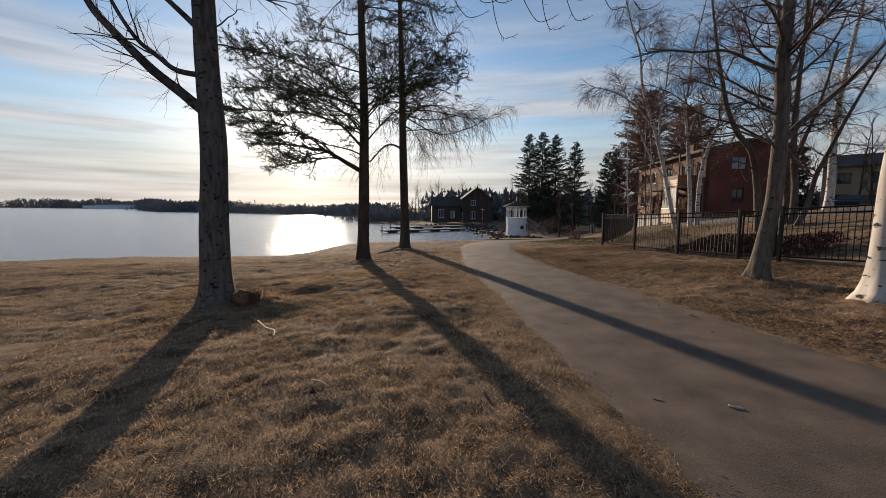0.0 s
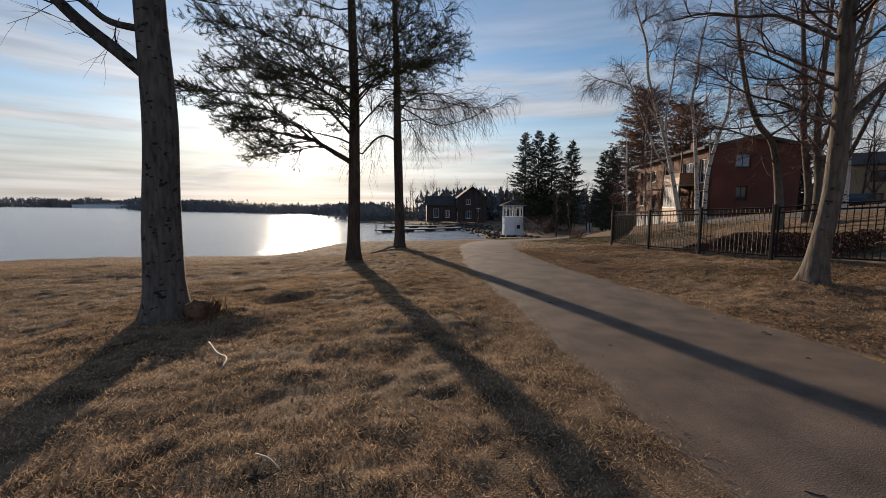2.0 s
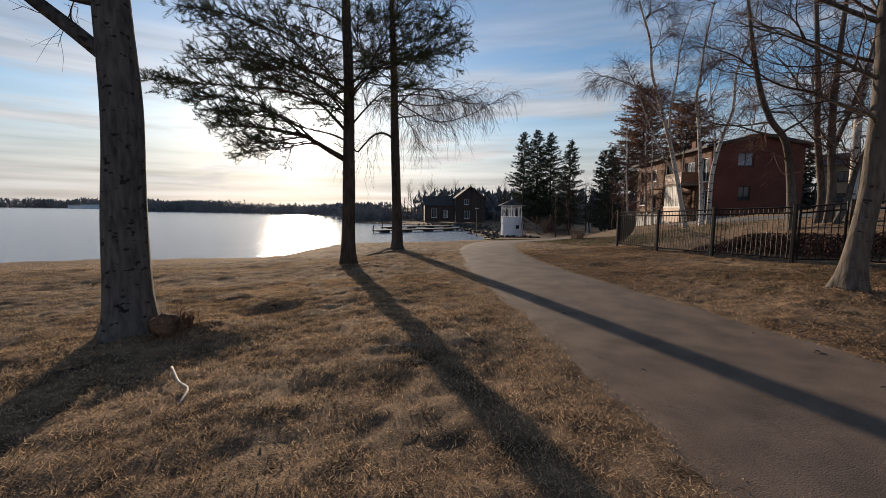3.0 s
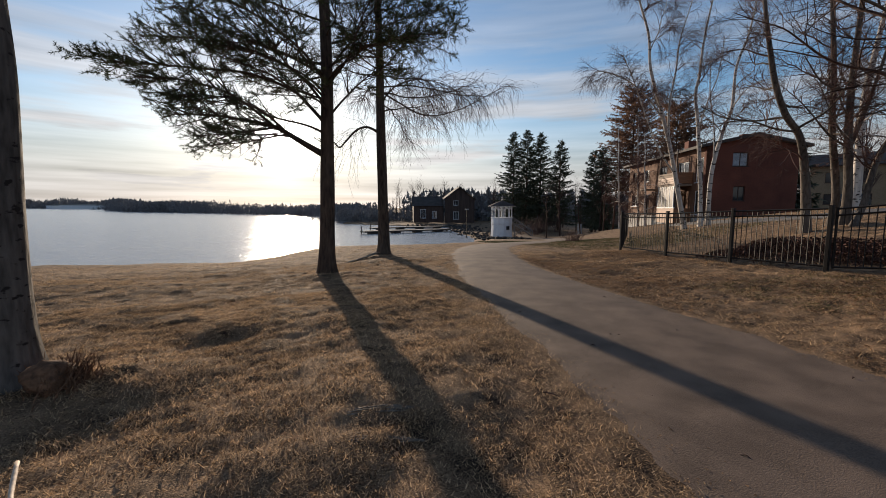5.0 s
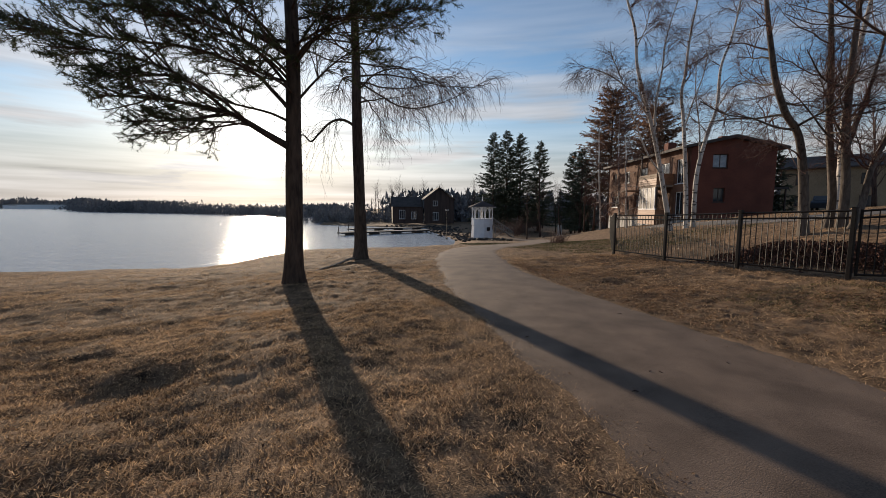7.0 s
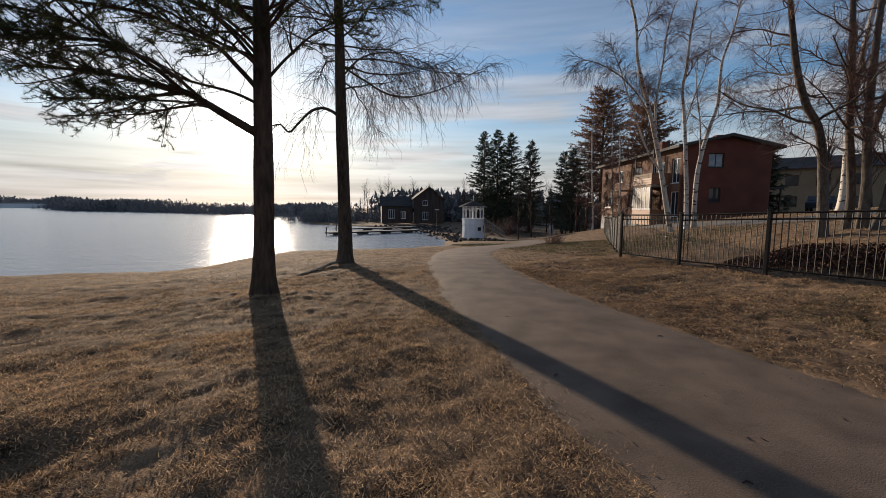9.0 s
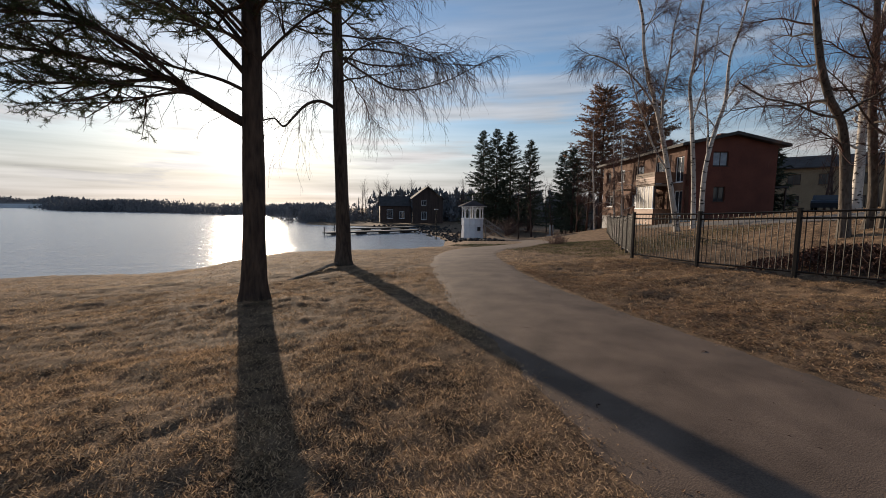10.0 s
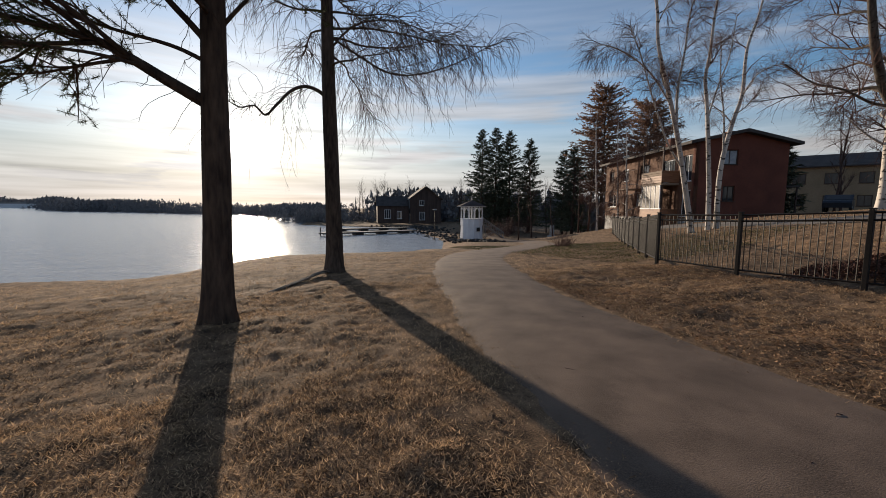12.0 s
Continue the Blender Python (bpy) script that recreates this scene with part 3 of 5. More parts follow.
def pine(name, base, top, r0, seed, label, limbs, auto, first, limb_len, bark_m, foliage=0.0, hang=0, bare_below=0.0, density=1.0, line=None, bent=(), bare_bent=()):
    """A conifer with long limbs; sprays of needles at the ends of its twigs."""
    r = np.random.RandomState(seed)
    root = empty(name, *base)
    tagged(root, label, "tree")
    t = np.array(top, float) - np.array(base, float)
    stem = trunk_line((0, 0, -0.12), t, r, 0.045)
    local = lambda pts: np.array(pts, float) - np.array(base, float)
    if line is not None:
        stem = curve_through(np.concatenate([[(0, 0, -0.12)], local(line), [t]]), 3)
    trunk_mesh("trunk", stem, r0, r0 * 0.27, bark_m, root, seed, 0.45)
    fine = curve_through(stem, 5)
    spec = list(limbs)
    for _ in range(auto):
        f = first + (0.97 - first) * r.random_sample() ** 1.5
        spec.append((f, r.uniform(0, 360), r.uniform(-0.15, 0.35), limb_len * r.uniform(0.6, 1.15) * (1.1 - 0.55 * (f - first) / (1 - first)), r0 * 0.14))
    all_limbs, leafy, bare = [], [], []
    for shaped, into in ((bent, leafy), (bare_bent, bare)):
        for ra, rb, pts in shaped:
            all_limbs.append((curve_through(local(pts), 4), np.linspace(ra, rb, (len(pts) - 1) * 4 + 1)))
            into.append(all_limbs[-1])
    for f, azim, slope, ln, rad in spec:
        at = fine[min(int(f * (len(fine) - 1)), len(fine) - 1)]
        p = wander(r, at, (math.sin(radians(azim)), math.cos(radians(azim)), slope), ln, 9, 0.14, 0.1)
        all_limbs.append((p, np.linspace(rad, rad * 0.22, len(p))))
        (leafy if at[2] > bare_below else bare).append(all_limbs[-1])
    for p, q in all_limbs:
        solid("limb", tube(curve_through(p, 3), np.interp(np.linspace(0, 1, (len(p) - 1) * 3 + 1), np.linspace(0, 1, len(q)), q), 7), bark_m, root, smooth=True)
    second = offshoots(r, leafy, 2.6 * density, 1.3, 0.018, 0.85, 0.14, 0.1, 5, 0.32, flat=0.45)
    second += offshoots(r, leafy[:len(bent)], 3.2 * density, 0.8, 0.012, 0.9, 0.16, 0.2, 4, 0.45, flat=0.35)
    third = offshoots(r, second + leafy, 4.2 * density, 0.36, 0.005, 0.8, 0.16, 0.3, 3, 0.3, flat=0.6)
    inner = offshoots(r, leafy, 6.0, 0.85, 0.006, 0.9, 0.22, -0.3, 5, 0.06) if not hang else []
    inner += offshoots(r, inner, 1.8, 0.3, 0.0035, 0.7, 0.2, -0.2, 2, 0.2)
    twiglets = offshoots(r, bare, 4.0, 0.9, 0.008, 0.8, 0.16, -0.3, 5, 0.15)
    hanging = offshoots(r, bare + (all_limbs if hang else []), hang, 1.9, 0.007, 0.9, 0.26, -1.7, 7, 0.15) if hang else []
    fine_twigs = offshoots(r, hanging + twiglets, 3.0, 0.45, 0.0045, 0.6, 0.14, -0.8, 2, 0.2)
    solid("branchwork", strands(second + twiglets, 5), bark_m, root, smooth=True)["kind"] = "stuff"
    solid("twig_spray", strands(third + inner + hanging + fine_twigs, 3), M_TWIG, root)["kind"] = "stuff"
    tris("foliage", needles(r, third, foliage, 0.062, 0.12, 2.3, 0.13), M_NEEDLE, root)["kind"] = "stuff"
    return root


def spruce(name, x, y, z, height, width, seed, label, material=None, group="", lower=0.08, rounded=False):
    """A far conifer: drooping whorls of needle sprays round a thin stem."""
    r = np.random.RandomState(seed)
    root = empty(name, x, y, z)
    tagged(root, label, "tree", group)
    solid("trunk", rod((0, 0, -0.3), (0, 0, height), height * 0.016, 0.02), M_PINE, root)
    out, lines = [], []
    n = int(height * 20)
    for i in range(n):
        f = lower + (1 - lower) * (i + r.random_sample()) / n
        a = r.uniform(0, 6.283)
        ln = width * (math.sin(math.pi * (0.2 + 0.72 * f)) ** 0.6 if rounded else (1 - f) ** 0.65) * r.uniform(0.35, 1.25) + 0.15
        p = wander(r, (0, 0, f * height), (math.sin(a), math.cos(a), 0.15 - 0.5 * (1 - f)), ln, 4, 0.08, 0.35)
        lines.append((p, np.linspace(0.03, 0.008, 5)))
    solid("branchwork", strands(lines[::2], 3), M_TWIG, root)["kind"] = "stuff"
    out = needles(r, lines, 15, 0.5, 0.12, 0.9, 0.27)
    out[:, 2, 2] -= 0.12
    tris("crown", out, material or M_SPRUCE, root)["kind"] = "stuff"
    return root


def far_bare(name, x, y, z, height, seed, label, spread_m=None, group="", material=None, category="tree"):
    """A far leafless tree, drawn with fewer, coarser twigs."""
    r = np.random.RandomState(seed)
    root = empty(name, x, y, z)
    tagged(root, label, category, group)
    w = spread_m or height * 0.25
    stem = trunk_line((0, 0, -0.2), (r.normal(0, 0.4), r.normal(0, 0.4), height), r, 0.08, 8)
    solid("trunk", tube(stem, np.linspace(height * 0.014, 0.02, 8), 6), material or M_TWIG, root, smooth=True)
    limbs = offshoots(r, [(stem, np.linspace(0.1, 0.02, 8))], 1.8, w, 0.045, 0.7, 0.1, 0.6, 5, 0.18)
    tw = offshoots(r, limbs, 2.6, w * 0.45, 0.022, 0.6, 0.12, 0.3, 3, 0.2)
    tw2 = offshoots(r, tw, 1.4, w * 0.25, 0.014, 0.6, 0.12, 0.1, 2, 0.2)
    solid("limbwork", strands(limbs, 4), material or M_TWIG, root)["kind"] = "stuff"
    solid("twig_spray", strands(tw + tw2, 3), M_TWIG, root)["kind"] = "stuff"
    return root


bare_tree("deciduous_tree", (-1.85, 7.3, gz(-1.85, 7.3)), (-1.95, 7.5, 12.5), 0.235, M_ASPEN, M_TWIG, 11, "large leafless tree with grey cracked bark on the lawn",
          limbs=((0.55, 76, 0.3, 1.2, 0.016), (0.60, 70, 1.2, 1.4, 0.016)), auto=8, limb_len=2.8, first=0.70, roots=0.6, r1=0.05, dense=0.75,
          line=((-1.83, 7.34, 1.2), (-1.79, 7.37, 2.5), (-1.83, 7.38, 3.8), (-1.84, 7.4, 4.7), (-1.9, 7.45, 8.0)),
          bent=((0.085, 0.035, ((-1.86, 7.4, 2.95), (-2.2, 7.4, 3.25), (-2.55, 7.38, 3.54), (-2.8, 7.36, 3.8), (-3.06, 7.36, 4.09), (-3.3, 7.36, 4.4), (-3.55, 7.4, 5.0), (-3.8, 7.5, 5.9))),
                (0.045, 0.02, ((-1.9, 7.38, 3.54), (-2.24, 7.34, 3.58), (-2.46, 7.32, 3.74), (-2.75, 7.3, 4.0), (-3.0, 7.2, 4.5), (-3.2, 7.1, 5.2))),
                (0.05, 0.02, ((-1.88, 7.38, 4.2), (-2.2, 7.35, 4.5), (-2.6, 7.25, 4.85), (-3.2, 7.1, 5.3))),
                (0.03, 0.008, ((-1.8, 7.4, 5.2), (-1.4, 7.3, 4.95), (-1.0, 7.2, 4.75), (-0.6, 7.15, 4.6)))))
pine("pine_tree", (0.97, 13.35, gz(0.97, 13.35)), (0.95, 13.4, 12.5), 0.19, 21, "tall dark pine tree with a long low limb beside the footpath",
     ((0.42, 200, 0.2, 2.4, 0.03), (0.46, 215, 0.2, 3.0, 0.03), (0.50, 160, 0.2, 2.6, 0.03), (0.55, 250, 0.15, 4.0, 0.035), (0.60, 285, 0.15, 3.8, 0.035)),
     26, 0.45, 3.2, M_PINE, foliage=215.0, density=1.8,
     line=((1.01, 13.35, 1.0), (1.05, 13.35, 3.0), (1.075, 13.36, 4.3), (1.07, 13.37, 5.3), (1.0, 13.4, 9.0)),
     bent=((0.08, 0.015, ((1.05, 13.35, 2.58), (0.53, 13.35, 2.87), (0.17, 13.35, 3.08), (-0.13, 13.33, 3.22), (-0.65, 13.3, 3.30), (-1.3, 13.25, 3.36), (-2.1, 13.2, 3.32))),
           (0.035, 0.01, ((-0.1, 13.33, 3.2), (-0.5, 13.0, 3.5), (-1.0, 12.7, 3.75), (-1.7, 12.5, 3.85), (-2.4, 12.4, 3.8))),
           (0.03, 0.01, ((-0.1, 13.33, 3.2), (-0.5, 13.2, 3.08), (-1.0, 13.05, 2.95), (-1.7, 12.9, 2.85))),
           (0.045, 0.01, ((1.06, 13.35, 3.3), (0.7, 13.35, 3.7), (0.29, 13.3, 4.05), (-0.6, 13.25, 4.31), (-1.55, 13.2, 4.3), (-2.4, 13.15, 4.28), (-3.15, 13.1, 4.22))),
           (0.035, 0.01, ((1.06, 13.35, 3.75), (0.4, 13.5, 4.5), (-0.5, 13.7, 4.95), (-1.6, 13.9, 5.15), (-2.8, 14.0, 5.1))),
           (0.035, 0.01, ((1.06, 13.35, 4.3), (0.5, 13.1, 4.9), (-0.4, 12.8, 5.4), (-1.5, 12.6, 5.7), (-2.6, 12.4, 5.7))),
           (0.024, 0.007, ((0.15, 13.34, 3.06), (-0.3, 13.5, 2.98), (-0.8, 13.7, 2.88), (-1.5, 13.9, 2.82))),
           (0.024, 0.007, ((0.3, 13.34, 3.0), (-0.1, 13.0, 2.98), (-0.6, 12.7, 2.9), (-1.2, 12.4, 2.88))),
           (0.03, 0.008, ((0.2, 13.34, 3.07), (-0.3, 13.0, 3.45), (-0.8, 12.7, 3.6), (-1.3, 12.45, 3.58), (-1.8, 12.25, 3.5))),
           (0.03, 0.008, ((1.06, 13.35, 3.9), (0.6, 12.9, 4.2), (0.0, 12.5, 4.4), (-0.7, 12.2, 4.45), (-1.3, 12.0, 4.4))),
           (0.03, 0.008, ((1.07, 13.35, 3.1), (0.6, 13.4, 3.3), (-0.1, 13.5, 3.45), (-1.0, 13.6, 3.7), (-2.0, 13.7, 3.75))),
           (0.035, 0.01, ((1.08, 13.35, 4.3), (1.6, 13.3, 4.9), (2.3, 13.2, 5.3), (3.2, 13.1, 5.5))),
           (0.03, 0.008, ((1.08, 13.35, 3.5), (1.5, 13.3, 4.0), (2.0, 13.3, 4.5), (2.6, 13.3, 4.9)))))
pine("larch_tree", (3.1, 17.6, gz(3.1, 17.6)), (2.9, 17.7, 13.0), 0.205, 33, "slender dark tree with drooping bare twigs beside the footpath",
     ((0.50, 60, 0.2, 3.6, 0.028), (0.54, 90, 0.35, 4.2, 0.03), (0.58, 120, 0.4, 3.8, 0.028), (0.62, 75, 0.4, 4.0, 0.028)), 26, 0.46, 3.1, M_LARCH, foliage=90.0, hang=8.0, bare_below=6.6, density=1.5,
     line=((3.1, 17.6, 0.9), (3.04, 17.6, 3.75), (3.02, 17.62, 6.5), (2.95, 17.65, 10.0)),
     bare_bent=((0.05, 0.012, ((3.03, 17.6, 3.85), (2.85, 17.6, 4.05), (2.52, 17.6, 4.15), (2.18, 17.6, 4.01), (1.84, 17.6, 3.64), (1.62, 17.6, 3.42), (1.4, 17.6, 3.6), (1.1, 17.6, 3.54), (0.8, 17.6, 3.7))),
                (0.032, 0.006, ((3.02, 17.6, 5.4), (3.73, 17.6, 5.04), (4.48, 17.55, 4.71), (5.28, 17.5, 4.76), (6.3, 17.45, 5.16), (7.2, 17.4, 5.68), (7.95, 17.4, 6.03))),
                (0.03, 0.006, ((3.02, 17.6, 5.0), (3.6, 17.4, 5.6), (4.4, 17.2, 5.8), (5.3, 17.0, 5.6), (6.1, 16.9, 5.1)))))
bare_tree("deciduous_tree", (8.3, 6.15, gz(8.3, 6.15)), (8.75, 6.1, 11.0), 0.155, M_GREY, M_TWIG, 44, "leaning leafless tree with grey bark and low limbs near the fence",
          limbs=((0.60, 320, 0.4, 3.2, 0.03), (0.55, 40, 0.9, 3.0, 0.045), (0.50, 330, 0.3, 3.0, 0.028)), auto=10, limb_len=2.8, first=0.62, roots=0.9, dense=1.15, r1=0.05,
          line=((8.36, 6.12, 0.8), (8.48, 6.1, 1.6), (8.52, 6.1, 2.3), (8.5, 6.1, 3.35), (8.42, 6.1, 4.25), (8.45, 6.1, 5.2)),
          bent=((0.075, 0.02, ((8.52, 6.1, 2.75), (8.85, 6.05, 3.1), (9.2, 6.0, 3.4), (9.9, 5.95, 3.95), (10.6, 5.9, 4.6), (11.3, 5.85, 5.4))),
                (0.04, 0.012, ((8.44, 6.1, 4.1), (8.05, 6.3, 4.3), (7.6, 6.6, 4.6), (7.0, 6.7, 4.55), (6.2, 6.7, 4.5), (5.5, 6.7, 4.3))),
                (0.032, 0.01, ((8.48, 6.1, 3.3), (8.1, 6.2, 3.45), (7.6, 6.3, 3.65), (7.0, 6.4, 3.85), (6.4, 6.5, 3.95))),
                (0.04, 0.012, ((8.43, 6.1, 4.6), (8.15, 6.0, 4.85), (7.75, 5.9, 5.1), (7.3, 5.8, 5.2), (6.6, 5.7, 5.3))),
                (0.04, 0.014, ((8.5, 6.1, 2.6), (8.3, 6.1, 2.78), (8.0, 6.2, 2.9), (7.5, 6.4, 3.1))),
                (0.05, 0.015, ((8.46, 6.1, 3.8), (8.75, 6.1, 4.3), (9.0, 6.1, 4.9), (9.1, 6.1, 5.6)))))
over_path = bare_tree("birch_tree", (8.15, 4.1, gz(8.15, 4.1)), (8.9, 4.5, 12.0), 0.22, M_BIRCH, M_TWIG_RED, 45, "leafless birch with a thick white trunk near the fence", auto=9, limb_len=2.6, first=0.4, roots=0.9, droop=-0.2)


def long_limb(tree):
    """A long limb of the birch that reaches over the footpath; its twigs hang and turn up at their tips."""
    r = np.random.RandomState(52)
    line = curve_through([(0.25, 0.05, 4.3), (-1.4, 0.5, 5.0), (-3.2, 1.0, 5.1), (-5.1, 1.6, 5.0), (-7.1, 1.95, 4.75)], 8)
    rad = np.linspace(0.055, 0.012, len(line))
    solid("limb", tube(line, rad, 7), M_TWIG, tree, smooth=True)
    hooks = []
    for k in range(12):
        at = line[20 + k] + (0, 0, 0.12)
        drop = r.uniform(0.4, 1.1)
        side = r.normal(0, 0.25)
        hooks.append((curve_through([at, at + (0.05, side * 0.3, -drop * 0.3), at + (0.16, side * 0.7, -drop * 0.7), at + (0.34, side, -drop), at + (0.52, side * 1.1, -drop + 0.02), at + (0.66, side * 1.2, -drop + 0.1)], 4),
                      np.linspace(0.008, 0.0035, 21)))
    spurs = offshoots(r, hooks, 4.0, 0.13, 0.004, 0.9, 0.15, 0.5, 3, 0.1)
    side = offshoots(r, [(line[10:], rad[10:])], 2.4, 0.8, 0.008, 0.8, 0.2, -0.3, 6, 0.0)
    solid("branchwork", strands(hooks + side, 5), M_TWIG, tree, smooth=True)["kind"] = "stuff"
    solid("twig_spray", strands(spurs, 4), M_TWIG, tree)["kind"] = "stuff"


long_limb(over_path)


# ---- garden fence ----
def fence_panel(put, a, b):
    """Rails and bars between two posts."""
    (ax, ay), (bx, by) = a, b
    za, zb = gz(ax, ay), gz(bx, by)
    for h in (0.13, 1.20, 1.33):
        put("rail", rod((ax, ay, za + h), (bx, by, zb + h), 0.021, sides=4))
    n = int(math.hypot(bx - ax, by - ay) / 0.118)
    for k in range(1, n):
        t = k / n
        x, y, z = ax + (bx - ax) * t, ay + (by - ay) * t, za + (zb - za) * t
        put("bar", rod((x, y, z + 0.13), (x, y, z + 1.33), 0.0095, sides=4))


def build_fence():
    far = [(11.35 + 1.50 * k, 15.14 + 1.61 * k) for k in range(12)]
    runs = [[(11.35, 15.14), (11.08, 12.9), (10.93, 10.75), (10.87, 8.65)], far, [(10.92, 7.6), (11.05, 5.3), (11.15, 3.0), (11.3, 0.6), (11.4, -1.8)]]
    names = ("dark metal garden fence of thin upright bars beside the lawn", "dark metal garden fence running back towards the house", "dark metal garden fence of thin bars beyond the gate")
    for run, label in zip(runs, names):
        fence = empty("garden_fence", run[0][0], run[0][1], 0.0)
        tagged(fence, label, "fence", "garden fences")
        def put(name, geo):
            ob = solid(name, geo, M_IRON, fence)
            ob.matrix_parent_inverse = Matrix.Translation((-run[0][0], -run[0][1], 0))
            return ob
        for i, (x, y) in enumerate(run):
            if run is runs[1] and i == 0:
                continue
            z = gz(x, y)
            post = put("post", soft_box(x - 0.036, x + 0.036, y - 0.036, y + 0.036, z - 0.1, z + 1.38, 0.006))
            solid("cap", soft_box(x - 0.044, x + 0.044, y - 0.044, y + 0.044, z + 1.381, z + 1.405, 0.008), M_IRON, post)
        for a, b in zip(run[:-1], run[1:]):
            fence_panel(put, a, b)
    gate = empty("garden_gate", 10.9, 8.1, 0.0)
    tagged(gate, "closed dark metal garden gate of thin bars", "gate")
    def put_gate(name, geo):
        ob = solid(name, geo, M_IRON, gate)
        ob.matrix_parent_inverse = Matrix.Translation((-10.9, -8.1, 0))
        return ob
    fence_panel(put_gate, (10.88, 8.55), (10.91, 7.7))
    for x, y in ((10.88, 8.55), (10.91, 7.7)):
        put_gate("stile", rod((x, y, gz(x, y) + 0.1), (x, y, gz(x, y) + 1.36), 0.024, sides=4))


build_fence()


# ---- brick house ----
def wall_with_holes(width, height, holes, thick=0.3):
    """A wall in x and z from 0, drawn to y = thick, with rectangular openings (x0, x1, z0, z1)."""
    xs = sorted({0.0, width, *[h[0] for h in holes], *[h[1] for h in holes]})
    zs = sorted({0.0, height, *[h[2] for h in holes], *[h[3] for h in holes]})
    nx, nz = len(xs) - 1, len(zs) - 1
    full = lambda i, k: 0 <= i < nx and 0 <= k < nz and not any(h[0] < (xs[i] + xs[i + 1]) / 2 < h[1] and h[2] < (zs[k] + zs[k + 1]) / 2 < h[3] for h in holes)
    vid = lambda i, k, s: (k * (nx + 1) + i) * 2 + s
    verts = [(x, thick * s, z) for z in zs for x in xs for s in (0, 1)]
    faces = []
    for i in range(nx):
        for k in range(nz):
            if not full(i, k):
                continue
            faces.append((vid(i, k, 0), vid(i + 1, k, 0), vid(i + 1, k + 1, 0), vid(i, k + 1, 0)))
            faces.append((vid(i, k, 1), vid(i, k + 1, 1), vid(i + 1, k + 1, 1), vid(i + 1, k, 1)))
            for di, dk, a, b in ((-1, 0, (i, k), (i, k + 1)), (1, 0, (i + 1, k + 1), (i + 1, k)), (0, -1, (i + 1, k), (i, k)), (0, 1, (i, k + 1), (i + 1, k + 1))):
                if not full(i + di, k + dk):
                    faces.append((vid(*a, 0), vid(*b, 0), vid(*b, 1), vid(*a, 1)))
    return verts, faces


def window_in(parent, hole, frame_m, pane_m, at, turn, mullion=1, depth=0.12):
    """A window, parts in a wall's own x and z, set by the wall's place and turn."""
    x0, x1, z0, z1 = hole
    w = solid("window", [box(x0, x1, depth, depth + 0.06, z0, z0 + 0.07), box(x0, x1, depth, depth + 0.06, z1 - 0.07, z1), box(x0, x0 + 0.07, depth, depth + 0.06, z0 + 0.07, z1 - 0.07),
                         box(x1 - 0.07, x1, depth, depth + 0.06, z0 + 0.07, z1 - 0.07)] +
              [box(x0 + (x1 - x0) * (i + 1) / (mullion + 1) - 0.03, x0 + (x1 - x0) * (i + 1) / (mullion + 1) + 0.03, depth, depth + 0.055, z0 + 0.07, z1 - 0.07) for i in range(mullion)], frame_m, parent)
    w.matrix_basis = pose(*at, 0, 0, turn)
    solid("pane", box(x0 + 0.06, x1 - 0.06, depth + 0.025, depth + 0.035, z0 + 0.06, z1 - 0.06), pane_m, w)
    solid("sill", box(x0 - 0.05, x1 + 0.05, -0.06, depth, z0 - 0.05, z0 - 0.002), frame_m, w)
    return w


